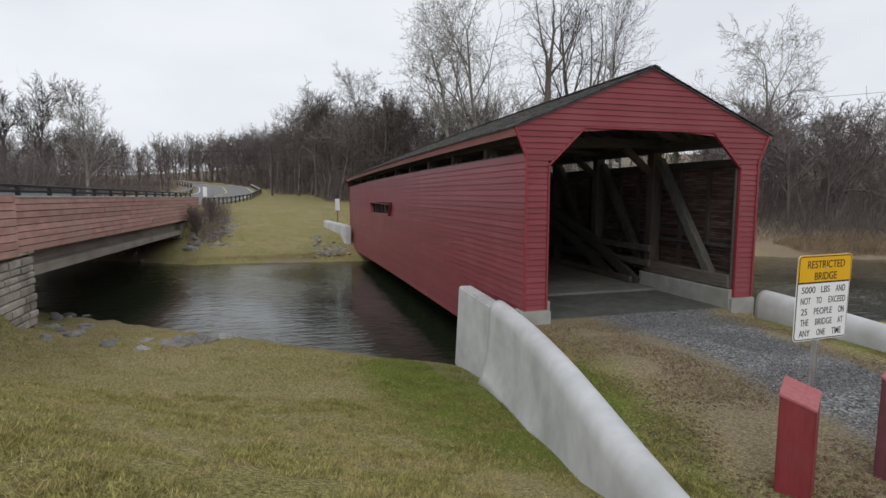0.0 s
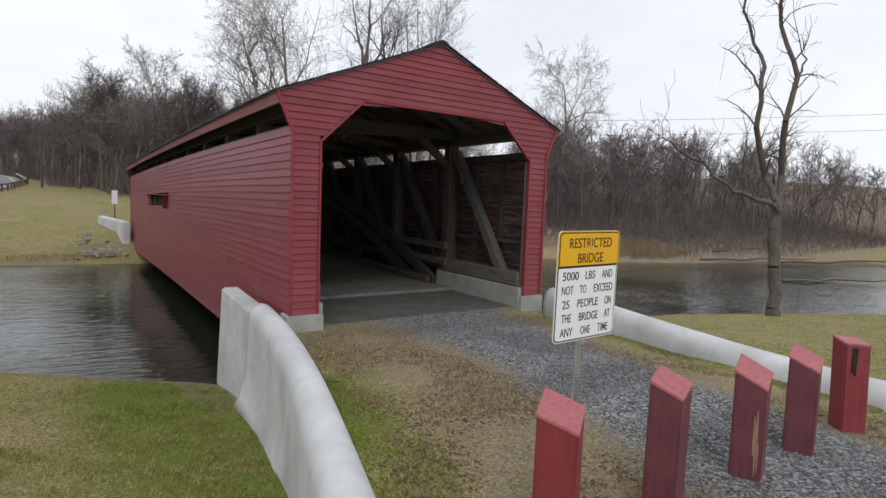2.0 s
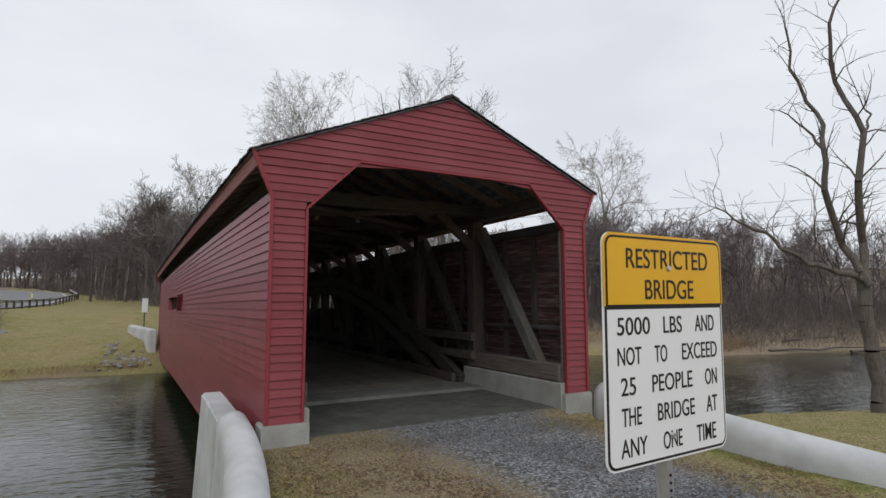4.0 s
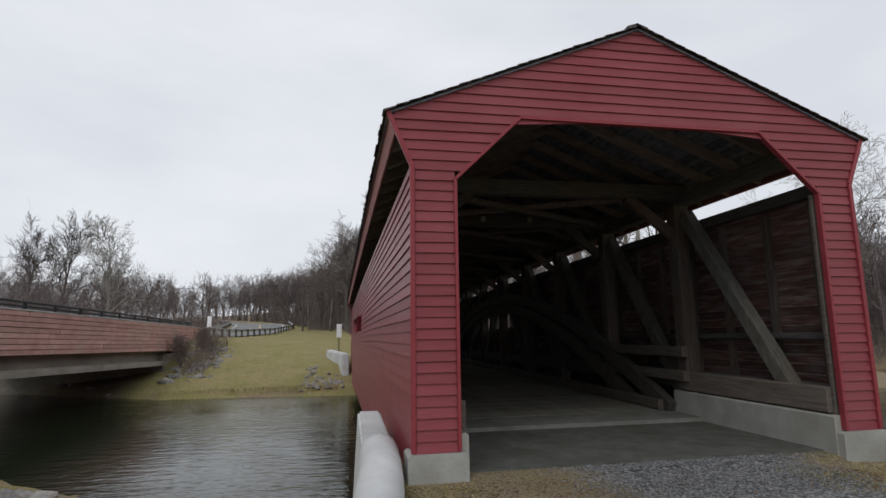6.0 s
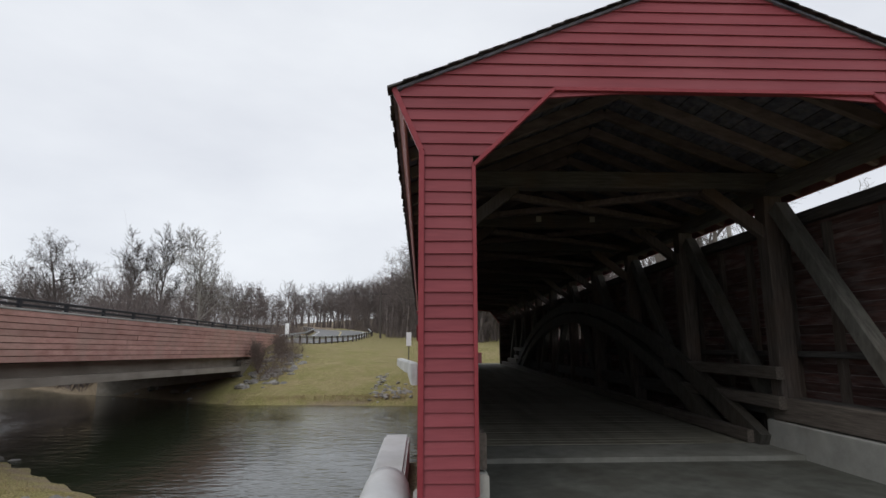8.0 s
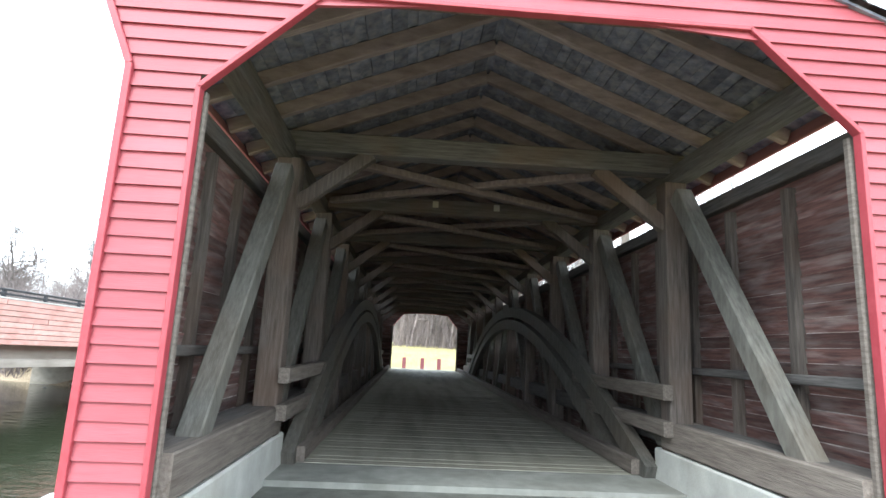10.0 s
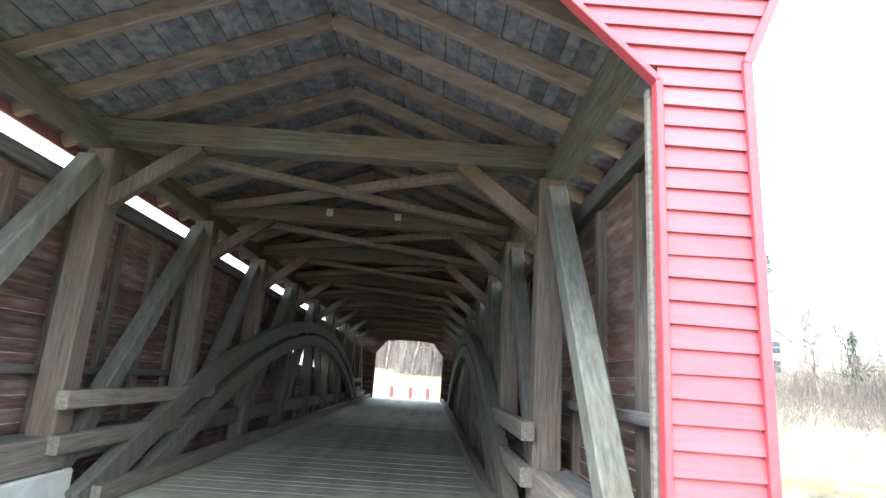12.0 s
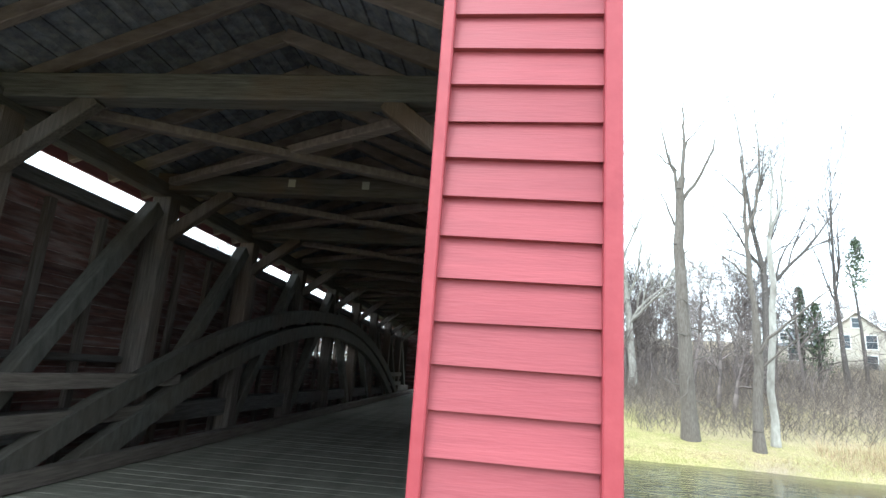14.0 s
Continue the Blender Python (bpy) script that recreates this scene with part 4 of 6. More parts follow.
# ---- the sign and the posts across the approach ----
def text_mesh(words, size, spacing=1.0):
    cu = bpy.data.curves.new("letters", "FONT")
    cu.body, cu.size, cu.align_x, cu.align_y, cu.extrude = words, size, "CENTER", "CENTER", 0.0008
    cu.space_character, cu.space_word, cu.offset = spacing, 2.1, size * 0.002
    tmp = bpy.data.objects.new("letters", cu)
    scene.collection.objects.link(tmp)
    me = bpy.data.meshes.new_from_object(tmp.evaluated_get(bpy.context.evaluated_depsgraph_get()))
    bpy.data.objects.remove(tmp)
    return me


def rounded(w, h, r, steps=6):
    pts = []
    for cx, cz, a0 in ((w / 2 - r, h / 2 - r, 0), (-w / 2 + r, h / 2 - r, 90), (-w / 2 + r, -h / 2 + r, 180), (w / 2 - r, -h / 2 + r, 270)):
        for k in range(steps + 1):
            a = radians(a0 + 90 * k / steps)
            pts.append((cx + r * math.cos(a), cz + r * math.sin(a)))
    return pts


def plate(pts, y0, y1):
    bm = bmesh.new()
    prism(bm, [(x, y0, z) for x, z in pts], [(x, y1, z) for x, z in pts])
    bmesh.ops.recalc_face_normals(bm, faces=bm.faces[:])
    return bm


def build_sign():
    at = (-2.728, -6.090, 0.0)
    sign = empty("road_sign", at, "yellow and white restricted bridge sign on a perforated steel post", "road sign")
    sign.rotation_euler = (radians(0.7), radians(-0.4), radians(2.3))
    w, h, cz = 0.648, 0.765, 1.701
    def add(name, bm, mat, label=""):
        return part(name, bm, mat, sign, label)
    panel = add("panel", plate([(x, z + cz) for x, z in rounded(w, h, 0.04)], -0.004, 0.0), M_SIGN_WHITE, "white sign panel with black border")
    split = 0.762 / 2 - 0.245
    def half_plate(inset, z0, z1, r, y0, y1):
        pts = []
        for x, z in rounded(w - 2 * inset, h - 2 * inset, r):
            pts.append((x, min(max(z, z0), z1) + cz))
        out = []
        for p in pts:
            if not out or (abs(p[0] - out[-1][0]) + abs(p[1] - out[-1][1])) > 1e-5:
                out.append(p)
        if abs(out[0][0] - out[-1][0]) + abs(out[0][1] - out[-1][1]) < 1e-5:
            out.pop()
        return plate(out, y0, y1)
    bm = half_plate(0.007, -1, 1, 0.035, -0.0055, -0.0045)
    part("border", bm, M_SIGN_BLACK, panel)
    bm = half_plate(0.016, -1, split - 0.006, 0.028, -0.0075, -0.0060)
    part("white_field", bm, M_SIGN_WHITE, panel)
    bm = half_plate(0.0, split + 0.006, 1, 0.04, -0.0092, -0.0078)
    part("yellow_edge", bm, M_SIGN_YELLOW, panel)
    bm = half_plate(0.009, split + 0.006, 1, 0.033, -0.0106, -0.0096)
    part("yellow_border", bm, M_SIGN_BLACK, panel)
    bm = half_plate(0.017, split + 0.010, 1, 0.027, -0.0122, -0.0110)
    part("yellow_field", bm, M_SIGN_YELLOW, panel)
    yellow, white = (0.067, -0.0131), (0.058, -0.0084)
    lines = [(0.300, yellow, (("RESTRICTED", 0.164, 0.855),)), (0.196, yellow, (("BRIDGE", 0.306, 0.717),)),
             (0.075, white, (("5000", 0.093, 0.343), ("LBS", 0.454, 0.611), ("AND", 0.73, 0.907))),
             (-0.022, white, (("NOT", 0.09, 0.27), ("TO", 0.376, 0.477), ("EXCEED", 0.606, 0.927))),
             (-0.119, white, (("25", 0.11, 0.22), ("PEOPLE", 0.349, 0.688), ("ON", 0.807, 0.917))),
             (-0.216, white, (("THE", 0.11, 0.258), ("BRIDGE", 0.387, 0.70), ("AT", 0.81, 0.91))),
             (-0.313, white, (("ANY", 0.10, 0.296), ("ONE", 0.426, 0.583), ("TIME", 0.713, 0.889)))]
    for z, (tall, depth), row in lines:
        for words, f0, f1 in row:
            me = text_mesh(words, 0.1)
            co = np.array([v.co[:] for v in me.vertices])
            sx, sz = (f1 - f0) * w / np.ptp(co[:, 0]), tall / np.ptp(co[:, 1])
            mid = (co[:, 0].max() + co[:, 0].min()) / 2, (co[:, 1].max() + co[:, 1].min()) / 2
            for v in me.vertices:
                x, y, e = v.co
                v.co = ((x - mid[0]) * sx + ((f0 + f1) / 2 - 0.5) * w, depth - e, (y - mid[1]) * sz + z + cz)
            me.materials.append(M_SIGN_BLACK)
            ob = new("lettering", me)
            ob.parent = panel
            tagged(ob, "black capitals reading " + words)
    for z in (0.27, -0.30):
        bm = bmesh.new()
        bmesh.ops.create_cone(bm, cap_ends=True, segments=10, radius1=0.011, radius2=0.008, depth=0.008, matrix=Matrix.Translation((0.0, -0.017 if z > 0 else -0.013, cz + z)) @ pose(0, 0, 0, 90))
        part("bolt", bm, M_GALV, panel)
    # perforated channel post
    bm = bmesh.new()
    section = [(-0.04, 0.030), (-0.022, 0.030), (-0.015, 0.006), (0.015, 0.006), (0.022, 0.030), (0.04, 0.030), (0.04, 0.034), (0.019, 0.034), (0.012, 0.010), (-0.012, 0.010), (-0.019, 0.034), (-0.04, 0.034)]
    prism(bm, [(x, y, -0.3) for x, y in section], [(x, y, cz + 0.36) for x, y in section])
    bmesh.ops.recalc_face_normals(bm, faces=bm.faces[:])
    post = add("post", bm, M_GALV, "galvanised perforated channel post")
    for k in range(46):
        bm = bmesh.new()
        bmesh.ops.create_cone(bm, cap_ends=True, segments=8, radius1=0.0055, radius2=0.0055, depth=0.003, matrix=Matrix.Translation((0, 0.0045, 0.12 + 0.0254 * k)) @ pose(0, 0, 0, 90))
        part("hole", bm, M_SIGN_BLACK, post)


build_sign()


def bollard(x, y, z, high, turn, lean, fall, label, crack=False, rot=False, paint=None, w=0.122):
    ob = empty("bollard", (x, y, z), label, "bollard", "bollards across the approach")
    ob.rotation_euler = (radians(lean[0]), radians(lean[1]), radians(turn))
    zt = lambda px, py: high - fall[0] * (px / w) - fall[1] * (py / w)
    bm = bmesh.new()
    ring = [(-w, -w), (w, -w), (w, w), (-w, w)]
    prism(bm, [(px, py, -0.25) for px, py in ring], [(px, py, zt(px, py) - 0.022) for px, py in ring])
    bmesh.ops.bevel(bm, geom=[e for e in bm.edges if abs(e.verts[0].co.z - e.verts[1].co.z) > 0.3], offset=0.012, segments=2, affect="EDGES")
    bmesh.ops.recalc_face_normals(bm, faces=bm.faces[:])
    part("shaft", bm, paint or M_BOLLARD, ob)
    bm = bmesh.new()
    o = w + 0.006
    prism(bm, [(px * o / w, py * o / w, zt(px, py) - 0.024) for px, py in ring], [(px * o / w, py * o / w, zt(px, py)) for px, py in ring])
    bmesh.ops.bevel(bm, geom=bm.edges[:], offset=0.006, segments=2, affect="EDGES")
    bmesh.ops.recalc_face_normals(bm, faces=bm.faces[:])
    part("cap", bm, M_BOLLARD_TOP, ob, "faded pinkish-red sloping top")
    if crack:
        for dy, z0, z1, wide in ((-0.070, 0.08, 0.66, 0.013), (-0.052, 0.26, 0.60, 0.008), (-0.088, 0.12, 0.38, 0.007)):
            zm = (z0 + z1) / 2
            outline = [(dy - 0.003, z0), (dy + 0.003, z0), (dy + wide, zm - 0.05), (dy + 0.004, z1), (dy - 0.003, z1), (dy - wide, zm + 0.04)]
            bm = bmesh.new()
            prism(bm, [(-w - 0.003, y, z) for y, z in outline], [(-w + 0.012, y, z) for y, z in outline])
            bmesh.ops.recalc_face_normals(bm, faces=bm.faces[:])
            part("split", bm, M_SPLIT_WOOD, ob, "pale splintered split in the post")
    if rot:
        bm = bmesh.new()
        prism(bm, [(-0.07, -w - 0.003, high - 0.30), (-0.02, -w - 0.003, high - 0.36), (0.0, -w - 0.003, high - 0.06), (-0.06, -w - 0.003, high - 0.05)], [(-0.07, -w + 0.01, high - 0.30), (-0.02, -w + 0.01, high - 0.36), (0.0, -w + 0.01, high - 0.06), (-0.06, -w + 0.01, high - 0.05)])
        part("rotted_hollow", bm, M_ROT, ob, "dark rotted hollow near the top")
    return ob


bollard(-3.03, -6.21, -0.03, 0.92, 34, (0, 0.5), (-0.050, -0.045), "bright red square wooden bollard with a sloping lid", paint=M_BOLLARD_RED, w=0.138)
bollard(-1.94, -6.30, -0.03, 0.97, 16, (0, 1.0), (-0.040, -0.045), "red square wooden bollard, dull purple-red sides")
bollard(-0.92, -6.42, -0.03, 0.95, 18, (0, -2.0), (-0.045, -0.060), "dull red wooden bollard with a pale split down its face", crack=True)
bollard(0.05, -6.42, -0.03, 0.94, 16, (0, -1.5), (-0.040, -0.055), "leaning dull red wooden bollard with a sloping top")
bollard(1.08, -6.45, -0.04, 1.0, -40, (0, -2.0), (0.01, -0.015), "red wooden bollard rotted hollow near its top", rot=True, paint=M_BOLLARD_RED)
for x in (-1.1, 0.05, 1.1):
    bollard(x, 32.0, float(ground_z(x, 32.0)), 0.70, 0, (0, 0), (0.0, 0.04), "red wooden bollard on the far approach")

# ---- the road bridge beside it ----
PX = -13.4


def build_road_bridge():
    rb = empty("road_bridge", (PX, 2.5, 0.0), "low concrete road bridge with a reddish stone-faced parapet", "bridge")
    back = Matrix.Translation((-PX, -2.5, 0.0))
    top = lambda y: 2.47 - 0.0108 * (y - 5.5)
    low = lambda y: 1.12 - 0.0185 * (y - 5.5)
    def add(name, bm, mat, label="", parent=None):
        ob = part(name, bm, mat, parent or rb, label)
        if parent is None:
            ob.matrix_parent_inverse = back
        return ob
    y0, y1 = -14.0, 37.5
    bm = bmesh.new()
    prism(bm, [(PX - 0.35, y0, low(y0)), (PX - 0.03, y0, low(y0)), (PX - 0.03, y0, top(y0)), (PX - 0.35, y0, top(y0))], [(PX - 0.35, y1, low(y1)), (PX - 0.03, y1, low(y1)), (PX - 0.03, y1, top(y1)), (PX - 0.35, y1, top(y1))])
    bmesh.ops.recalc_face_normals(bm, faces=bm.faces[:])
    parapet = add("parapet", bm, M_MORTAR, "parapet faced with reddish coursed stone")
    rows = 8
    for r in range(rows):
        y = 5.56
        while y < y1:
            w = random.uniform(5.0, 11.0)
            b = min(y + w, y1)
            f0, f1 = r / rows, (r + 1) / rows
            z = lambda yy, f: low(yy) + (top(yy) - low(yy)) * f
            e = random.uniform(0.0, 0.02)
            g = 0.018
            bm = bmesh.new()
            prism(bm, [(PX - 0.05, y + 0.008, z(y, f0) + g), (PX + e, y + 0.012, z(y, f0) + g), (PX + e, y + 0.012, z(y, f1) - 0.004), (PX - 0.05, y + 0.008, z(y, f1) - 0.004)],
                  [(PX - 0.05, b - 0.004, z(b, f0) + g), (PX + e, b - 0.006, z(b, f0) + g), (PX + e, b - 0.006, z(b, f1) - 0.004), (PX - 0.05, b - 0.004, z(b, f1) - 0.004)])
            bmesh.ops.recalc_face_normals(bm, faces=bm.faces[:])
            part("stone", bm, M_RED_STONE, parapet)
            y = b
    bm = bmesh.new()
    under = lambda y: 0.50 - 0.026 * (y - 6)
    prism(bm, [(PX - 0.8, 4.0, under(4)), (PX - 0.48, 4.0, under(4)), (PX - 0.48, 4.0, low(4)), (PX - 0.8, 4.0, low(4))], [(PX - 0.8, 31, under(31)), (PX - 0.48, 31, under(31)), (PX - 0.48, 31, low(31)), (PX - 0.8, 31, low(31))])
    prism(bm, [(PX - 0.9, 4.0, low(4) - 0.02), (PX - 0.3, 4.0, low(4) - 0.02), (PX - 0.3, 4.0, low(4) + 0.25), (PX - 0.9, 4.0, low(4) + 0.25)], [(PX - 0.9, 31, low(31) - 0.02), (PX - 0.3, 31, low(31) - 0.02), (PX - 0.3, 31, low(31) + 0.25), (PX - 0.9, 31, low(31) + 0.25)])
    bmesh.ops.recalc_face_normals(bm, faces=bm.faces[:])
    add("girder", bm, M_GIRDER, "stained concrete girder")
    bm = bmesh.new()
    prism(bm, [(PX - 0.66, 6.7, under(6.7) - 0.02), (PX - 0.04, 6.7, under(6.7) - 0.02), (PX - 0.04, 6.7, under(6.7) + 0.24), (PX - 0.66, 6.7, under(6.7) + 0.24)], [(PX - 0.66, 29.5, under(29.5) - 0.02), (PX - 0.04, 29.5, under(29.5) - 0.02), (PX - 0.04, 29.5, under(29.5) + 0.24), (PX - 0.66, 29.5, under(29.5) + 0.24)])
    bmesh.ops.recalc_face_normals(bm, faces=bm.faces[:])
    add("girder_flange", bm, M_GIRDER, "paler lower flange of the girder")
    bm = bmesh.new()
    beam(bm, (PX - 0.17, 5.6, top(5.6) + 0.02), (PX - 0.17, y1, top(y1) + 0.02), 0.40, 0.06, 0.012)
    add("coping", bm, M_CONCRETE, "thin grey concrete coping")
    bm = bmesh.new()
    prism(bm, [(PX - 0.4, y0, low(y0) - 0.05), (PX + 0.10, y0, low(y0) - 0.05), (PX + 0.10, y0, top(y0) + 0.06), (PX - 0.4, y0, top(y0) + 0.06)], [(PX - 0.4, 5.5, low(5.5) - 0.05), (PX + 0.10, 5.5, low(5.5) - 0.05), (PX + 0.10, 5.5, top(5.5) + 0.06), (PX - 0.4, 5.5, top(5.5) + 0.06)])
    bmesh.ops.recalc_face_normals(bm, faces=bm.faces[:])
    end_face = add("end_parapet", bm, M_MORTAR, "thicker stone-faced end of the parapet")
    for c in range(8):
        zc = lambda yy, f: low(yy) - 0.05 + (top(yy) - low(yy) + 0.11) * f
        bm = bmesh.new()
        a, b = c / 8, (c + 1) / 8
        prism(bm, [(PX + 0.05, y0, zc(y0, a) + 0.018), (PX + 0.125, y0, zc(y0, a) + 0.018), (PX + 0.125, y0, zc(y0, b) - 0.004), (PX + 0.05, y0, zc(y0, b) - 0.004)], [(PX + 0.05, 5.51, zc(5.51, a) + 0.018), (PX + 0.125, 5.51, zc(5.51, a) + 0.018), (PX + 0.125, 5.51, zc(5.51, b) - 0.004), (PX + 0.05, 5.51, zc(5.51, b) - 0.004)])
        bmesh.ops.recalc_face_normals(bm, faces=bm.faces[:])
        part("stone", bm, M_RED_STONE, end_face)
    for k in range(4):
        x = PX - 2.2 - 1.9 * k
        bm = bmesh.new()
        prism(bm, [(x - 0.3, 4, 0.5), (x + 0.3, 4, 0.5), (x + 0.3, 4, 1.3), (x - 0.3, 4, 1.3)], [(x - 0.3, 31, -0.1), (x + 0.3, 31, -0.1), (x + 0.3, 31, 0.8), (x - 0.3, 31, 0.8)])
        add("girder", bm, M_GIRDER)
    bm = bmesh.new()
    prism(bm, [(PX - 8.6, y0, 1.25), (PX - 0.3, y0, 1.25), (PX - 0.3, y0, 1.70), (PX - 8.6, y0, 1.70)], [(PX - 8.6, y1, 0.75), (PX - 0.3, y1, 0.75), (PX - 0.3, y1, 1.5), (PX - 8.6, y1, 1.5)])
    bmesh.ops.recalc_face_normals(bm, faces=bm.faces[:])
    add("road_slab", bm, M_ASPHALT)
    bm = bmesh.new()
    prism(bm, [(PX - 8.9, y0, 0.7), (PX - 8.6, y0, 0.7), (PX - 8.6, y0, 2.3), (PX - 8.9, y0, 2.3)], [(PX - 8.9, y1, 0.3), (PX - 8.6, y1, 0.3), (PX - 8.6, y1, 2.0), (PX - 8.9, y1, 2.0)])
    bmesh.ops.recalc_face_normals(bm, faces=bm.faces[:])
    add("parapet", bm, M_CONCRETE, "plain grey far parapet")
    # stone abutments
    for ya, yb, nm in ((-13.0, 6.62, "near"), (29.6, 37.5, "far")):
        bm = bmesh.new()
        block(bm, PX - 8.6, PX - (0.22 if nm == "far" else 0.10), ya, yb, -2.6, low(yb) - (0.0 if nm == "near" else 0.05), 0.02)
        ab = add("stone_abutment", bm, M_GIRDER if nm == "far" else M_MORTAR, "stone-faced abutment")
        faces_at = [("x", PX - (0.20 if nm == "far" else 0.08), ya, yb)]
        for _, fx, sa, sb in faces_at:
            z = -1.6 if nm == "far" else -0.8
            while z < low(yb) - 0.06:
                h = random.uniform(0.16, 0.26)
                y = sb
                stop = max(sa, sb - 5)
                while y > stop:
                    w = random.uniform(0.3, 0.7)
                    e = random.uniform(0.0, 0.05)
                    bm = bmesh.new()
                    beam(bm, (fx + e / 2, y - w + 0.012, z + h / 2), (fx + e / 2, y - 0.012, z + h / 2), 0.12 + e, min(h, low(yb) - 0.01 - z) - 0.02, 0.03)
                    part("stone", bm, M_STONE, ab)
                    y -= w
                z += h
    # dark steel rail on the parapet
    for zr in (0.30, 0.16):
        bm = bmesh.new()
        beam(bm, (PX - 0.19, y0, top(y0) + zr), (PX - 0.19, y1 - 2, top(y1 - 2) + zr), 0.07, 0.07, 0.01)
        add("rail", bm, M_STEEL_DARK, "dark steel rail")
    y = y0 + 0.5
    while y < y1 - 2:
        bm = bmesh.new()
        beam(bm, (PX - 0.19, y, top(y) - 0.01), (PX - 0.19, y, top(y) + 0.29), 0.09, 0.12, 0.01, up=(0, 1, 0))
        add("rail_post", bm, M_STEEL_DARK)
        y += 2.0
    # a mesh fence on the far side of the road
    bm = bmesh.new()
    beam(bm, (PX - 8.75, y0, 2.75), (PX - 8.75, y1, 2.40), 0.05, 0.30, 0.01)
    add("guard_rail", bm, M_GALV, "galvanised guard rail on the far side of the road")


build_road_bridge()


def ribbon(name, offset0, offset1, lift, mat, label, y_from, y_to, dash=None):
    ys = np.arange(y_from, y_to, 1.0)
    cx, cz = road_at(ys)
    k = np.hanning(11)
    k /= k.sum()
    pad = lambda a: np.convolve(np.pad(a, 5, mode="edge"), k, "valid")
    cx, cz = pad(cx), pad(cz)
    tx, ty = np.gradient(cx), np.gradient(ys)
    ln = np.hypot(tx, ty)
    nx, ny = ty / ln, -tx / ln
    v = []
    for o in (offset0, offset1):
        v.append(np.stack([cx + nx * o, ys + ny * o, cz + lift], -1))
    n = len(ys)
    quads = [(i, n + i, n + i + 1, i + 1) for i in range(n - 1) if dash is None or (i // dash) % 2 == 0]
    ob = raw_mesh(name, np.concatenate(v), quads=quads, mat=mat)
    return tagged(ob, label, "road", kind="structure")


ribbon("road", -4.1, 4.1, 0.03, M_ASPHALT, "grey two-lane asphalt road curving up to the woods", 30.9, 149)
ribbon("road_edge_line", 3.55, 3.70, 0.045, M_WHITE_LINE, "white edge line", 31, 148)
ribbon("road_edge_line", -3.70, -3.55, 0.045, M_WHITE_LINE, "white edge line", 31, 148)
ribbon("road_centre_line", -0.08, 0.08, 0.045, M_YELLOW_LINE, "yellow centre line", 31, 148)


def roadside_rail(off, ya, yb, label):
    """Wooden posts with a steel beam along the road's shoulder."""
    rail = empty("guard_rail", (float(road_at(ya)[0]) + off, ya, float(road_at(ya)[1])), label, "guard rail", "roadside guard rails")
    back = Matrix.Translation(-rail.location)
    ys = np.arange(ya, yb, 2.0)
    pts = []
    for y in ys:
        x0, z0 = road_at(y)
        x1, _ = road_at(y + 1)
        x2, _ = road_at(y - 1)
        s = math.hypot(float(x1 - x2), 2.0)
        pts.append((float(x0) + off * 2.0 / s, float(y) - off * float(x1 - x2) / s, float(z0)))
    for p in pts:
        ob = beam_part("post", (p[0], p[1], p[2] - 0.4), (p[0], p[1], p[2] + 0.62), 0.15, 0.18, M_TIMBER_Z, rail, up=(0, 1, 0))
        ob.matrix_parent_inverse = back
    bm = bmesh.new()
    s = -1 if off > 0 else 1
    for a, b in zip(pts, pts[1:]):
        for dz, t in ((0.60, 0.09), (0.47, 0.09), (0.535, 0.05)):
            beam(bm, (a[0] + s * 0.10, a[1], a[2] + dz), (b[0] + s * 0.10, b[1], b[2] + dz), t * 0.6, 0.10, 0.02)
    ob = part("beam", bm, M_GALV, rail, "galvanised corrugated beam")
    ob.matrix_parent_inverse = back


roadside_rail(4.7, 37.8, 92, "galvanised guard rail on wooden posts along the road")
roadside_rail(-4.7, 37.8, 104, "galvanised guard rail on the road's outer side")


def marker_post(x, y, z, high, label):
    ob = empty("marker_post", (x, y, z), label, "marker post")
    bm = bmesh.new()
    beam(bm, (0, 0, -0.2), (0, 0, high), 0.06, 0.06, 0.01, up=(0, 1, 0))
    part("stake", bm, M_TIMBER_Z, ob)
    bm = bmesh.new()
    beam(bm, (0, -0.04, high - 0.75), (0, -0.04, high + 0.05), 0.30, 0.012, 0.003, up=(0, 1, 0))
    part("panel", bm, M_SIGN_WHITE, ob, "weathered pale sign panel")


marker_post(-13.0, 38.2, float(ground_z(-13.0, 38.2)), 1.5, "pale hazard marker at the road bridge's end")
marker_post(-3.5, LENGTH + 1.2, float(ground_z(-3.5, LENGTH + 1.2)) + 0.1, 2.0, "pale notice board on posts by the far portal")


def utility_pole(x, y, high, label):
    ob = empty("utility_pole", (x, y, float(ground_z(x, y))), label, "utility pole")
    bm = bmesh.new()
    bmesh.ops.create_cone(bm, cap_ends=True, segments=10, radius1=0.15, radius2=0.1, depth=high + 0.5, matrix=Matrix.Translation((0, 0, high / 2 - 0.25)))
    part("pole", bm, M_BARK_DARK, ob)
    beam_part("crossarm", (-0.9, 0, high - 0.5), (0.9, 0, high - 0.5), 0.1, 0.12, M_BARK_DARK, ob)


utility_pole(-8.2, 70.0, 6.4, "dark wooden utility pole beside the road")

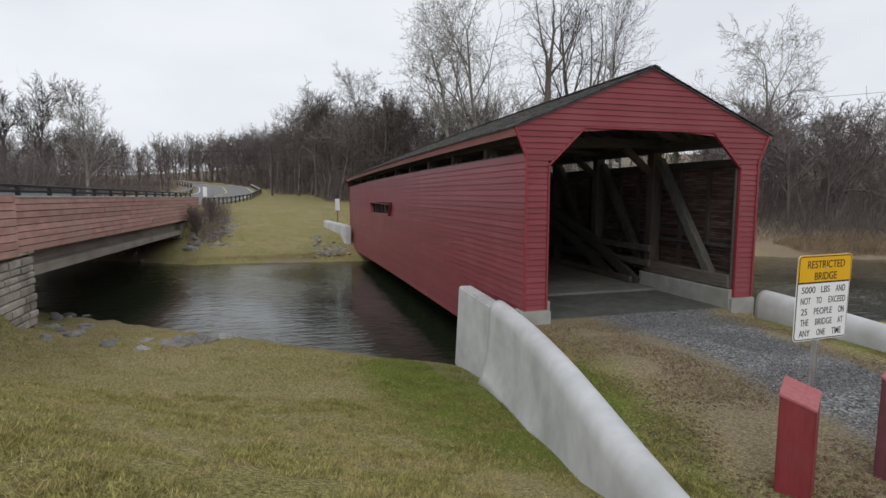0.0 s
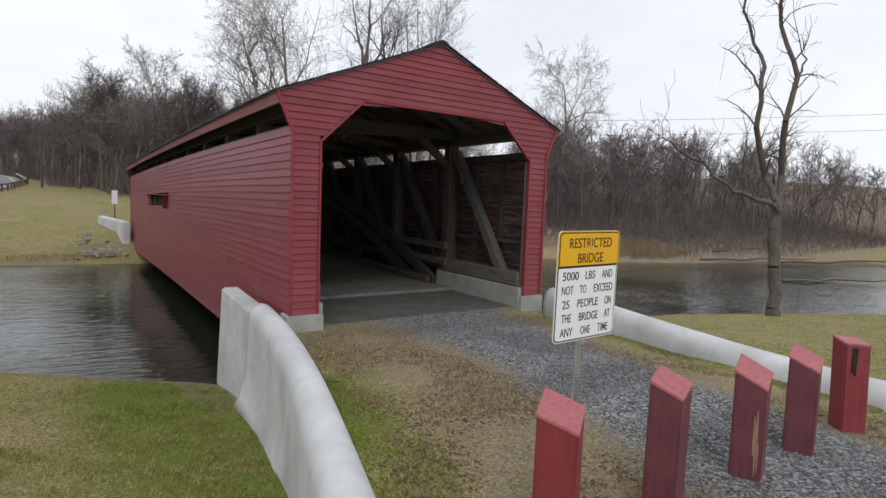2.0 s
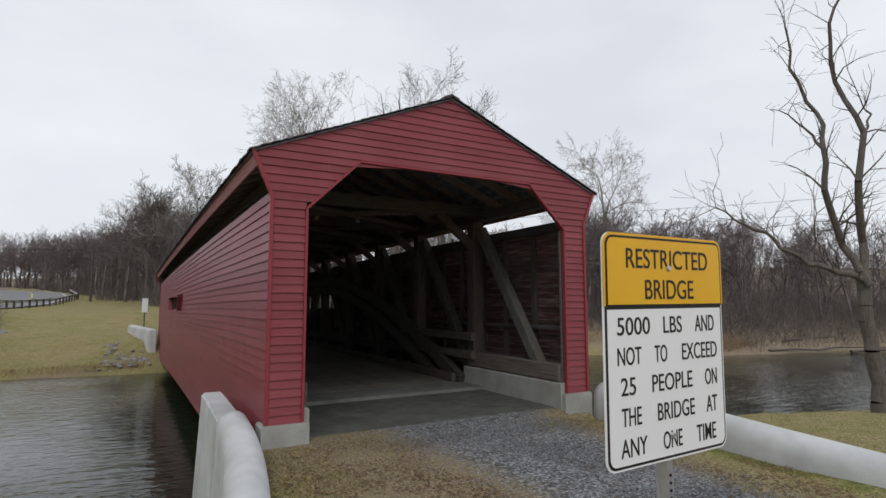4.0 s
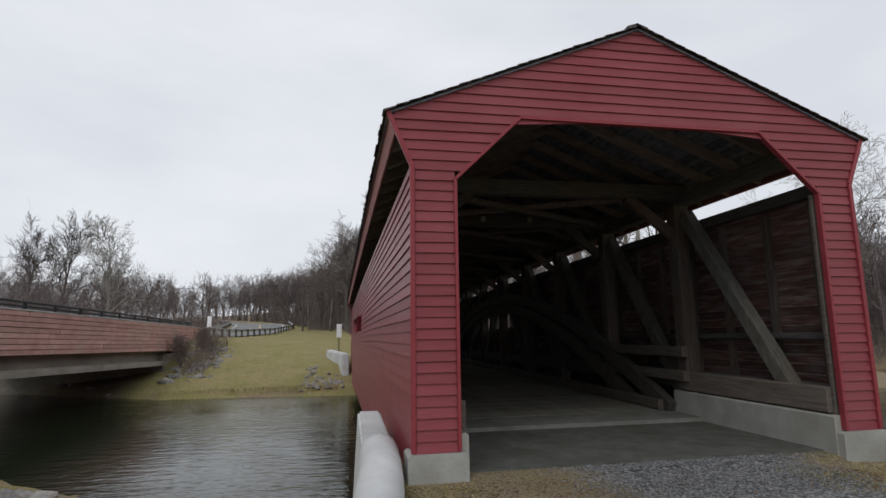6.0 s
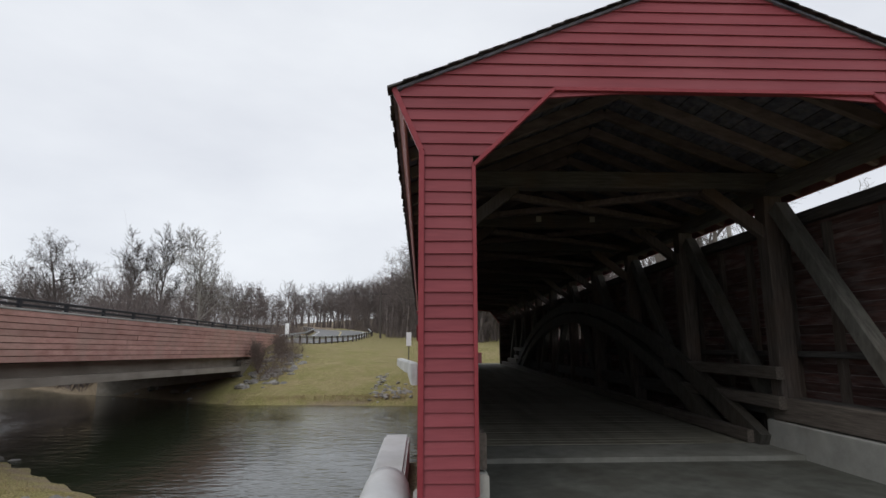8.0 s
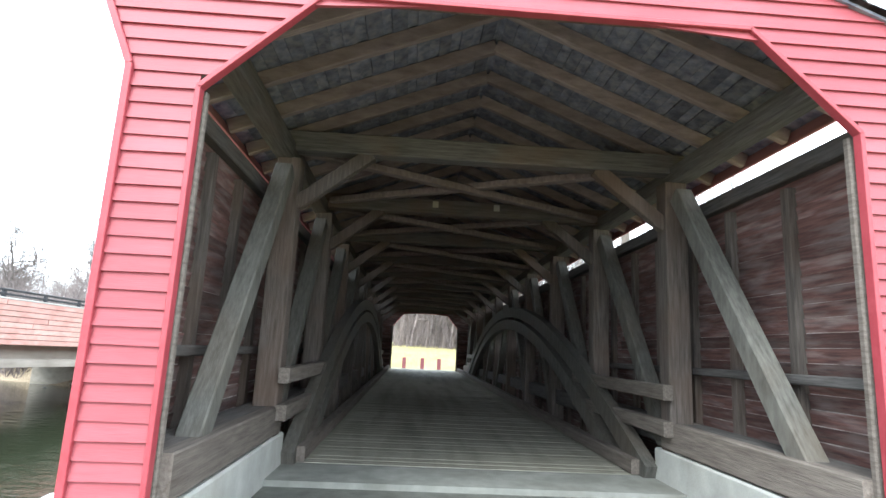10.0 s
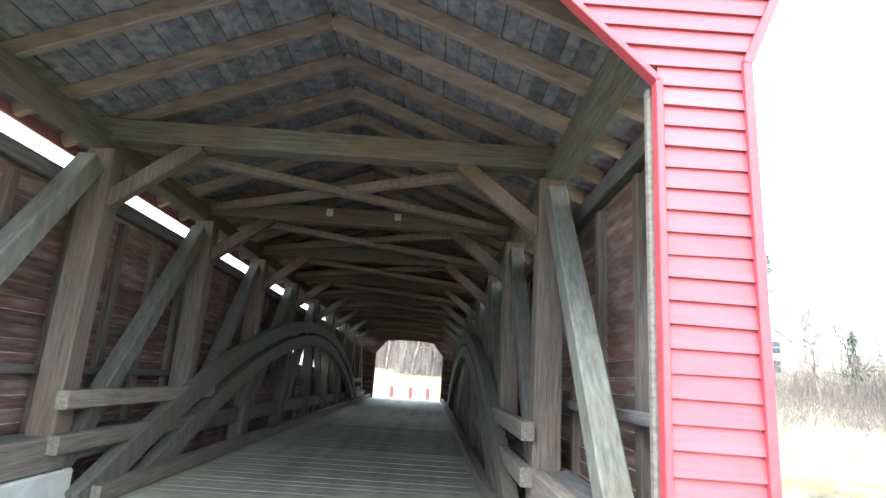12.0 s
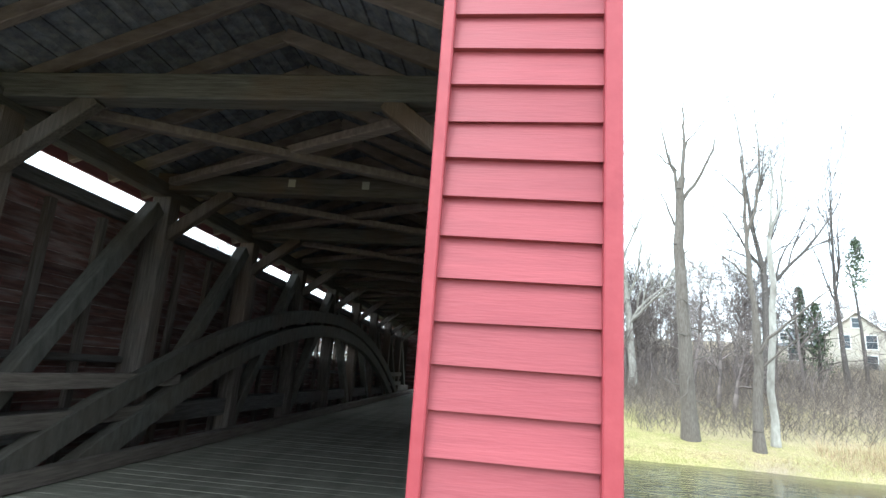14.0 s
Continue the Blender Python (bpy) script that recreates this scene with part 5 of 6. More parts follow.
# ---- trees, brush and grass ----
def limb_arrays(seed, high, trunk_r, levels=3, bare=0.35, spread=45, droop=0.0, lean=(0, 0), density=1.0, twig=0.012, forks=0, extra=(), paths=()):
    """The bones of a bare tree: start, end, the two radii and the order of every limb."""
    rng = np.random.default_rng(seed)
    out = []
    count, wig = (10, 7, 5, 3, 2), (0.06, 0.17, 0.22, 0.26, 0.28)

    def limb(p, d, length, r, level):
        n = count[level]
        step = length / n
        for i in range(n):
            t = (i + 1) / n
            d = d + rng.normal(0, wig[level], 3) + np.array([0, 0, 0.055 - droop * level * 0.05])
            d = d / np.linalg.norm(d)
            q = p + d * step
            ra, rb = max(twig, r * (1 - 0.8 * i / n)), max(twig * 0.8, r * (1 - 0.8 * t))
            out.append((*p, *q, ra, rb, level))
            if level < levels and (level > 0 or t > bare):
                kids = 1 + (rng.random() < (0.85 if level == 0 else 0.35) * density)
                if level == 0 and t > 0.97:
                    kids += 1
                for _ in range(kids):
                    a = rng.uniform(0, 2 * math.pi)
                    side = np.cross(d, [math.cos(a), math.sin(a), 0.3])
                    side = side / (np.linalg.norm(side) + 1e-9)
                    ang = radians(rng.uniform(spread * 0.6, spread * 1.25))
                    nd = d * math.cos(ang) + side * math.sin(ang)
                    f = rng.uniform(0.45, 0.72) * (1.05 - 0.55 * t if level == 0 else 1.0 - 0.35 * t)
                    limb(q, nd, length * f, rb * rng.uniform(0.5, 0.72), level + 1)
            p = q
    base = np.array([lean[0], lean[1], 1.0])
    if not paths:
        limb(np.zeros(3), base / np.linalg.norm(base), high, trunk_r, 0)
    for pts, r0, r1, level in paths:
        pts = np.array(pts, dtype=float)
        fine = [pts[0]]
        for a, b in zip(pts, pts[1:]):
            for f in (0.34, 0.67, 1.0):
                fine.append(a + (b - a) * f + rng.normal(0, 0.045, 3) * (f < 1))
        for k, (a, b) in enumerate(zip(fine, fine[1:])):
            m = len(fine) - 1
            ra, rb = r0 + (r1 - r0) * k / m, r0 + (r1 - r0) * (k + 1) / m
            out.append((*a, *b, ra, rb, level))
            if level and k > 1:
                d = (b - a) / np.linalg.norm(b - a)
                for _ in range(2 if rng.random() < 0.35 else 1):
                    w = rng.normal(0, 0.75, 3) + d * 0.7 + np.array([0, 0, 0.35])
                    limb(b, w / np.linalg.norm(w), rng.uniform(0.5, 1.5) * (1 if k < m - 1 else 1.6), max(rb * 0.4, 0.014), 3)
    for p, d, length, r, level in extra:
        limb(np.array(p, dtype=float), np.array(d, dtype=float) / np.linalg.norm(d), length, r, level)
    for k in range(forks):
        a = rng.uniform(0, 6.28)
        d = np.array([0.28 * math.cos(a), 0.28 * math.sin(a), 1.0])
        limb(np.array([0, 0, 0.05]), d / np.linalg.norm(d), high * rng.uniform(0.75, 0.95), trunk_r * 0.7, 0)
    return np.array(out)


def tubes(bones, sides):
    """Tapered tubes round the bones: points and quads."""
    p, q, ra, rb = bones[:, 0:3], bones[:, 3:6], bones[:, 6], bones[:, 7]
    d = q - p
    d = d / (np.linalg.norm(d, axis=1, keepdims=True) + 1e-9)
    ref = np.where(np.abs(d[:, 2:3]) > 0.9, np.array([[1.0, 0, 0]]), np.array([[0, 0, 1.0]]))
    u = np.cross(d, ref)
    u = u / (np.linalg.norm(u, axis=1, keepdims=True) + 1e-9)
    v = np.cross(d, u)
    a = np.arange(sides) * 2 * math.pi / sides
    circ = u[:, None] * np.cos(a)[None, :, None] + v[:, None] * np.sin(a)[None, :, None]
    lo, hi = p[:, None] + circ * ra[:, None, None], q[:, None] + circ * rb[:, None, None]
    pts = np.concatenate([lo, hi], 1)
    k = np.arange(len(bones))[:, None, None] * (2 * sides)
    i = np.arange(sides)
    f = np.stack([i, (i + 1) % sides, sides + (i + 1) % sides, sides + i], -1)[None]
    return pts.reshape(-1, 3), (k + f).reshape(-1, 4)


def tree(x, y, bones, bark, label, turn=0.0, category="tree", group="", sink=0.15):
    z = float(ground_z(x, y)) - sink
    ob = empty("tree", (x, y, z), label, category, group)
    ob.rotation_euler = (0, 0, radians(turn))
    trunk, crown = bones[bones[:, 8] == 0], bones[bones[:, 8] > 0]
    flare = trunk.copy()
    low = flare[:, 2] < 0.05
    flare[low, 6] *= 1.35
    pts, f = tubes(flare, 10)
    raw_mesh("trunk", pts, quads=f, mat=bark, parent=ob, smooth=True)
    big, small = crown[crown[:, 8] <= 2], crown[crown[:, 8] > 2]
    p1, f1 = tubes(big, 5)
    if len(small):
        p2, f2 = tubes(small, 3)
        p1, f1 = np.concatenate([p1, p2]), np.concatenate([f1, f2 + len(p1)])
    raw_mesh("crown", p1, quads=f1, mat=bark, parent=ob, smooth=True)
    return ob


# the tree on the lawn: one fork, a long limb reaching towards the bridge
def leaf_plane(*pts):
    pts = [(a - 0.085 * h - 0.09 * max(0, h - 4.5), h - 0.85) for a, h in pts]
    return [(0.826 * a + 0.3 * math.sin(h * 1.7), -0.563 * a + 0.3 * math.cos(h * 1.3) - 0.3, h) for a, h in pts]


tree(13.35, -0.1, limb_arrays(41, 0, 0, 4, 0.9, 40, twig=0.006, density=0.3, paths=[
    ([(0, 0, 0), (-0.08, 0.06, 1.3), (-0.24, 0.12, 2.6), (-0.32, 0.10, 3.8)], 0.20, 0.16, 0),
    (leaf_plane((0, 4.5), (0.27, 5.6), (0.36, 7.2), (0.5, 8.6), (0.78, 10.2), (0.7, 11.8), (0.95, 13.0)), 0.125, 0.03, 1),
    (leaf_plane((-0.02, 4.4), (-0.3, 5.5), (-0.5, 7.0), (-0.62, 8.1), (-0.4, 9.3), (-0.25, 10.6), (-0.5, 11.8)), 0.115, 0.025, 1),
    (leaf_plane((-0.62, 8.1), (-1.0, 8.8), (-1.35, 9.4)), 0.045, 0.014, 2),
    (leaf_plane((-0.05, 4.5), (-0.7, 4.75), (-1.4, 5.0), (-2.05, 5.7), (-2.7, 6.1), (-3.4, 6.6)), 0.095, 0.018, 1),
    (leaf_plane((-1.4, 5.0), (-1.0, 5.6), (-0.75, 6.4)), 0.04, 0.012, 2), (leaf_plane((0.5, 8.6), (1.0, 9.2), (1.2, 10.0)), 0.04, 0.012, 2)]),
    M_BARK, "tall bare tree with a forked trunk on the lawn", 0)
def bank_plane(side, *pts):
    return [(side[0] * a + 0.1 * math.sin(h * 1.3), side[1] * a + 0.1 * math.sin(h * 0.9), h * 1.13) for a, h in pts]


ASH, STEMS = (0.953, -0.302), (0.92, -0.391)
tree(11.3, 26.2, limb_arrays(7, 0, 0, 4, 0.9, 40, twig=0.007, density=0.4, paths=[
    (bank_plane(ASH, (0, 0), (-0.1, 4.3), (-0.25, 7.6), (-0.25, 9.8), (-0.2, 11.4)), 0.34, 0.17, 0),
    (bank_plane(ASH, (-0.25, 9.8), (-0.5, 11.6), (-0.8, 13.0), (-1.3, 15.2)), 0.12, 0.02, 1),
    (bank_plane(ASH, (-0.2, 11.3), (0.1, 12.9), (0.1, 14.3), (0.0, 15.6)), 0.12, 0.02, 1),
    (bank_plane(ASH, (-0.2, 10.3), (0.7, 11.5), (1.4, 12.6), (1.7, 13.6)), 0.11, 0.02, 1),
    (bank_plane(ASH, (0.0, 12.5), (0.6, 13.4), (1.5, 14.9)), 0.07, 0.015, 2),
    (bank_plane(ASH, (-0.4, 11.7), (-1.1, 12.5), (-1.7, 12.9)), 0.06, 0.015, 2),
    (bank_plane(ASH, (-0.4, 9.2), (-0.9, 10.2), (-1.5, 11.3)), 0.07, 0.015, 2)],
    extra=[((0, 0, 2.0 + 0.55 * k), (math.cos(2.1 * k), math.sin(2.1 * k), -0.1), 2.4, 0.035, 2) for k in range(9)]),
    M_BARK, "tall bare tree with a straight grey trunk on the creek bank", 0)
tree(13.7, 24.8, limb_arrays(15, 0, 0, 4, 0.9, 40, twig=0.006, density=0.2, paths=[
    (bank_plane(STEMS, (0, 0), (0.08, 2.5), (0.04, 5.1)), 0.23, 0.17, 0),
    (bank_plane(STEMS, (0.04, 5.0), (0.0, 7.6), (-0.1, 9.4), (-0.2, 11.4), (-0.35, 14.2)), 0.15, 0.018, 1),
    (bank_plane(STEMS, (0.0, 8.3), (0.35, 10.1), (0.5, 11.8), (0.5, 14.4)), 0.09, 0.018, 1),
    (bank_plane(STEMS, (0.1, 3.7), (0.9, 4.7), (2.0, 5.7), (3.1, 6.5)), 0.09, 0.018, 1),
    (bank_plane(STEMS, (0.1, 3.1), (1.1, 4.0), (2.4, 5.0)), 0.06, 0.015, 2),
    (bank_plane(STEMS, (0.0, 6.7), (-0.6, 7.4), (-1.4, 8.1)), 0.06, 0.015, 2)]),
    M_BARK, "bare many-stemmed tree on the creek bank", 0)
tree(14.9, 26.0, limb_arrays(23, 0, 0, 4, 0.9, 30, twig=0.007, density=0.2, paths=[
    (bank_plane(STEMS, (0, 0), (0.1, 3.5), (0.2, 6.6), (0.3, 8.6)), 0.17, 0.12, 0),
    (bank_plane(STEMS, (0.3, 8.5), (0.75, 10.2), (0.95, 12.0), (1.1, 13.4)), 0.085, 0.018, 1),
    (bank_plane(STEMS, (0.3, 8.5), (0.4, 11.2), (0.5, 14.4)), 0.085, 0.018, 1)]),
    M_BARK_PALE, "slender pale bare tree behind the bank", 0)
tree(13.0, 45.0, limb_arrays(31, 18.0, 0.34, 4, 0.28, 44, twig=0.0135, density=0.6), M_BARK_PALE, "big pale-barked sycamore with a wide bare crown", 10)
tree(9.6, 46.0, limb_arrays(37, 16.0, 0.30, 4, 0.30, 46, twig=0.0135, density=0.6), M_BARK_PALE, "pale-barked sycamore with arching bare limbs", 130)
tree(22.9, 45.0, limb_arrays(53, 19.5, 0.36, 4, 0.34, 40, twig=0.0135, density=0.45), M_BARK_DARK, "tall dark bare tree behind the covered bridge", 70)
tree(30.2, 47.0, limb_arrays(59, 17.0, 0.22, 4, 0.30, 20, twig=0.011, density=0.3), M_BARK_DARK, "upright dark bare tree among the woods", 0)
tree(40.5, 36.0, limb_arrays(60, 14.5, 0.3, 4, 0.28, 46, twig=0.0145, density=0.5), M_BARK_PALE, "pale wide-crowned bare tree above the far bank", 40)
tree(-38.2, 51.0, limb_arrays(61, 9.2, 0.28, 4, 0.22, 54, twig=0.0135, density=0.6), M_BARK_DARK, "spreading bare tree beyond the road", 0)
tree(-31.3, 50.0, limb_arrays(67, 8.3, 0.18, 4, 0.35, 24, twig=0.0135, density=0.4), M_BARK_DARK, "narrow bare tree beyond the road", 30)
tree(-28.6, 51.0, limb_arrays(71, 8.5, 0.18, 4, 0.30, 28, twig=0.0135, density=0.4), M_BARK_DARK, "narrow bare tree beyond the road", 80)
tree(-25.3, 52.0, limb_arrays(73, 8.8, 0.20, 4, 0.25, 42, twig=0.0135, density=0.6), M_BARK_PALE, "pale bare tree beside the road", 200)
tree(1.6, 58.0, limb_arrays(83, 11.5, 0.26, 4, 0.22, 44, twig=0.0135, density=0.6), M_BARK_PALE, "pale bare tree at the edge of the field", 50)
tree(-2.5, 66.0, limb_arrays(89, 11.0, 0.24, 4, 0.25, 40, twig=0.0135, density=0.6), M_BARK, "bare tree at the edge of the field", 150)
tree(6.0, 52.0, limb_arrays(97, 10.0, 0.28, 4, 0.25, 48, twig=0.0135, density=0.5, lean=(-0.2, 0)), M_BARK_DARK, "leaning dark bare tree at the wood's edge", 20)
for k, (x, y, h) in enumerate(((-12.6, 29.6, 1.7), (-12.0, 32.0, 1.4))):
    tree(x, y, limb_arrays(101 + k, h, 0.022, 2, 0.1, 40, twig=0.006, forks=7), M_TWIGS, "bare brown shrub beside the stone abutment", 40 * k, "shrub", "shrubs by the abutment", 0.08)

VARIANTS = [limb_arrays(200 + k, 10.0, 0.17 + 0.03 * (k % 3), 3, 0.26 + 0.04 * (k % 4), 36 + 6 * (k % 4), twig=0.018, density=0.2) for k in range(9)]


def on_land(x, y):
    rx, _ = road_at(y)
    return float(ground_z(x, y)) > WATER + 0.35 and abs(x - float(rx)) > 7.5


def woods(name, boxes, seed, mat, label):
    rng = np.random.default_rng(seed)
    chunks = []
    for x0, x1, y0, y1, n, h0, h1 in boxes:
        made = 0
        while made < n:
            x, y = rng.uniform(x0, x1), rng.uniform(y0, y1)
            made += 1
            if not on_land(x, y):
                continue
            b = VARIANTS[rng.integers(len(VARIANTS))].copy()
            s, a = rng.uniform(h0, h1) / 10.0, rng.uniform(0, 6.28)
            m = np.array([[math.cos(a), -math.sin(a), 0], [math.sin(a), math.cos(a), 0], [0, 0, 1]]) * s
            at = np.array([x, y, float(ground_z(x, y)) - 0.2])
            b[:, 0:3], b[:, 3:6] = b[:, 0:3] @ m.T + at, b[:, 3:6] @ m.T + at
            b[:, 6:8] *= max(1.0, s)
            chunks.append(b)
    pts, f = tubes(np.concatenate(chunks), 3)
    tagged(raw_mesh(name, pts, quads=f, mat=mat), label, "woods", kind="stuff")


woods("woods", [(-95, -27, 52, 70, 44, 5.0, 7.5), (-110, -24, 70, 125, 70, 6, 9), (-62, -4, 112, 150, 90, 6, 9.5)], 1, M_WOODS, "bare brown winter woods beyond the road")
woods("woods", [(-48, -6, 104, 150, 60, 6, 9), (-2.5, 9, 50, 68, 26, 6, 10), (-10, -4, 82, 112, 22, 6.5, 9), (-5, 2, 64, 96, 26, 8.5, 11.5), (-14, -6, 100, 126, 16, 7, 9), (-20, 30, 118, 175, 40, 8, 12), (-4, 14, 70, 118, 40, 7, 10), (8, 28, 46, 76, 34, 7, 10)], 2, M_WOODS, "bare winter woods rising behind the field")
woods("woods", [(30, 62, 20, 44, 56, 5, 8.5), (45, 110, 8, 60, 50, 6, 9), (70, 140, -50, 10, 26, 6, 9)], 3, M_WOODS, "bare winter woods along the far creek bank")
woods("woods", [(20, 75, 78, 120, 40, 6, 9), (6, 18, 36, 50, 12, 4, 6.5)], 4, M_WOODS, "pale bare woods on the hillside below the house")


def thicket(name, boxes, seed, mat, label, high, bend=0.35, thick=0.012, twigs=0):
    rng = np.random.default_rng(seed)
    chunks = []
    for x0, x1, y0, y1, n in boxes:
        x, y = rng.uniform(x0, x1, n), rng.uniform(y0, y1, n)
        z = ground_z(x, y)
        rx, _ = road_at(y)
        ok = (z > WATER + 0.12) & (np.abs(x - rx) > 5.5)
        x, y, z = x[ok], y[ok], z[ok]
        h = (0.3 + 0.7 * rng.random(len(x)) ** (2.0 if twigs else 1.0)) * high
        p = np.stack([x, y, z - 0.05], -1)
        d = np.stack([rng.normal(0, bend, len(x)), rng.normal(0, bend, len(x)), np.ones(len(x))], -1)
        for s in range(3):
            d = d + rng.normal(0, bend * 0.7, d.shape) * np.array([1, 1, 0.4])
            d = d / np.linalg.norm(d, axis=1, keepdims=True)
            q = p + d * (h / 3)[:, None]
            r = thick * (1 - s / 3.6)
            chunks.append(np.concatenate([p, q, np.full((len(p), 1), r), np.full((len(p), 1), r * 0.7), np.ones((len(p), 1))], 1))
            for _ in range(twigs if s else 0):
                e = d + rng.normal(0, 0.6, d.shape)
                o = q + e * (h * rng.uniform(0.12, 0.3, len(h)))[:, None]
                chunks.append(np.concatenate([q, o, np.full((len(p), 1), r * 0.5), np.full((len(p), 1), r * 0.25), np.ones((len(p), 1))], 1))
            p = q
    pts, f = tubes(np.concatenate(chunks), 3)
    tagged(raw_mesh(name, pts, quads=f, mat=mat), label, "brush", kind="stuff")


thicket("brush", [(9, 60, 27.2, 46, 7000), (26, 75, 12, 32, 12000), (60, 110, -20, 20, 1500), (5, 16, 36, 62, 1500), (10, 46, 30, 50, 6000), (24, 62, 48, 66, 5000), (-36, -23.4, 28, 43, 4000), (-36, -22.5, 14, 30, 3500)], 11, M_BRUSH, "tangled brown brush along the creek", 2.4, 0.45, 0.012, 1)
thicket("saplings", [(30, 75, 19, 44, 3000), (60, 130, -25, 40, 1800), (8, 27, 40, 70, 1500)], 16, M_WOODS, "dense dark saplings of the creekside woods", 6.5, 0.3, 0.026, 2)
thicket("saplings", [(-80, -26, 46, 66, 2800), (-8, 14, 74, 112, 2000), (-75, -24, 66, 112, 2600), (-62, 28, 104, 150, 3800), (-30, -4, 96, 112, 900), (-2.5, 9, 50, 66, 900), (-60, -24, 24, 46, 3600), (-36, -22.6, 17, 40, 3200), (-34, -23.4, 29.5, 44, 2600)], 12, M_WOODS, "dense dark saplings and undergrowth of the woods", 5.8, 0.26, 0.026, 2)
thicket("reeds", [(25, 33, 15.0, 20, 5200), (16, 26, 20.5, 26, 2200)], 13, M_REED, "pale dry reeds on the creek bank", 0.8, 0.25, 0.012)
thicket("bank_grass", [(-14, -3.5, 23.3, 24.6, 2600), (4, 22, 22.3, 24.2, 2600), (-13, -4, 3.8, 10.5, 500)], 14, M_REED, "rough dry grass along the water's edge", 0.26, 0.5, 0.008)
thicket("abutment_brush", [(-12.9, -10.9, 27.6, 35, 900)], 15, M_TWIGS, "dry brown brush beside the road bridge", 1.9, 0.42, 0.007, 2)


def evergreen(x, y, high, wide, seed, label, trunk_bare=0.3):
    rng = np.random.default_rng(seed)
    ob = empty("evergreen", (x, y, float(ground_z(x, y)) - 0.1), label, "tree")
    b = limb_arrays(seed, high, 0.18, 1, trunk_bare, 60, twig=0.03)
    pts, f = tubes(b, 6)
    raw_mesh("trunk", pts, quads=f, mat=M_BARK_DARK, parent=ob)
    n = int(260 * high * (1 - trunk_bare))
    tuft = rng.uniform(0, 6.28, 9)
    t = rng.random(n) ** 0.8
    z = high * (trunk_bare + (1 - trunk_bare) * t)
    r = wide * (1 - t) ** 0.7 * np.sqrt(rng.random(n)) + 0.15
    a = rng.uniform(0, 6.28, n)
    lump = 0.7 + 0.45 * np.sin(z * 2.6 + 2 * a + tuft[(z * 1.3).astype(int) % 9])
    c = np.stack([r * lump * np.cos(a), r * lump * np.sin(a), z], -1)
    d1, d2 = rng.normal(0, 0.12, (n, 3)), rng.normal(0, 0.12, (n, 3))
    v = np.stack([c, c + d1, c + d2], 1).reshape(-1, 3)
    raw_mesh("needles", v, tris=np.arange(n * 3).reshape(-1, 3), mat=M_NEEDLES, parent=ob)


evergreen(30.4, 54.0, 8.5, 1.9, 5, "dark ragged evergreen on the hillside", 0.15)
evergreen(34.0, 51.0, 13.0, 1.4, 6, "tall thin pine with a tufted top", 0.62)
evergreen(30.2, 51.0, 7.0, 1.6, 8, "dark evergreen shrub below the house", 0.05)
evergreen(39.0, 47.0, 5.5, 1.3, 9, "small round evergreen on the slope", 0.1)
evergreen(3.4, 60.0, 9.0, 1.8, 12, "ivy-grown evergreen at the field's edge", 0.2)


def grass(name, boxes, seed, label, mat):
    rng = np.random.default_rng(seed)
    vs = []
    for x0, x1, y0, y1, n, h in boxes:
        x, y = rng.uniform(x0, x1, n), rng.uniform(y0, y1, n)
        clump = np.array([noise.noise((float(a) * 2.3, float(b) * 2.3, 3.0)) for a, b in zip(x, y)])
        wing = np.interp(y, WING_Y, WING_X)
        clear = (np.abs(x - wing) > 0.32) | (y < -6.6)
        clear &= (np.abs(x - 3.05) > 0.3) & (rng.random(n) < 0.65 + clump)
        z = ground_z(x, y)
        clear &= z > WATER + 0.06
        x, y, z, clump = x[clear], y[clear], z[clear], clump[clear]
        m = len(x)
        hh = h * rng.uniform(0.5, 1.3, m) * (1 + 0.5 * clump)
        a = rng.uniform(0, 6.28, m)
        w = rng.uniform(0.0018, 0.0036, m) * (1 + h * 6)
        off = np.stack([np.cos(a) * w, np.sin(a) * w, np.zeros(m)], -1)
        base = np.stack([x, y, z - 0.012], -1)
        tip = base + np.stack([rng.normal(0, 0.75, m) * hh, rng.normal(0, 0.75, m) * hh, hh], -1)
        vs.append(np.stack([base - off, base + off, tip], 1))
    v = np.concatenate(vs).reshape(-1, 3)
    tagged(raw_mesh(name, v, tris=np.arange(len(v)).reshape(-1, 3), mat=mat), label, "grass", kind="stuff")


grass("lawn_grass", [(-12.5, -3.6, -9.2, -4.6, 280000, 0.044), (-13.0, -3.5, -4.6, 0.0, 150000, 0.05), (-13.5, -3.3, 0.0, 7.5, 50000, 0.055), (-4.4, -2.2, -8.6, 0.0, 30000, 0.034),
                     (1.0, 2.85, -8.4, -0.2, 16000, 0.034), (3.3, 18, -9, 2.6, 36000, 0.06)], 21, "short winter lawn of green and straw blades", M_BLADES)
grass("straw_litter", [(-4.2, -0.7, -8.6, 0.0, 70000, 0.022), (1.0, 2.85, -8.4, -0.2, 26000, 0.022)], 23, "short straw, dead grass and litter beside the gravel", M_STRAW)
grass("green_grass", [(-5.0, -3.3, -3.8, 3.4, 36000, 0.045), (-5.7, -5.0, -3.3, 3.1, 9000, 0.045), (-6.5, -5.7, -2.8, 2.8, 4000, 0.045), (-7.4, -6.5, -2.4, 2.5, 1200, 0.045), (-4.2, -3.0, -8.2, -2.4, 14000, 0.035), (2.3, 2.85, -8.0, -0.3, 5000, 0.035)], 22, "greener grass in the damp ground beside the wing wall", M_GREEN)


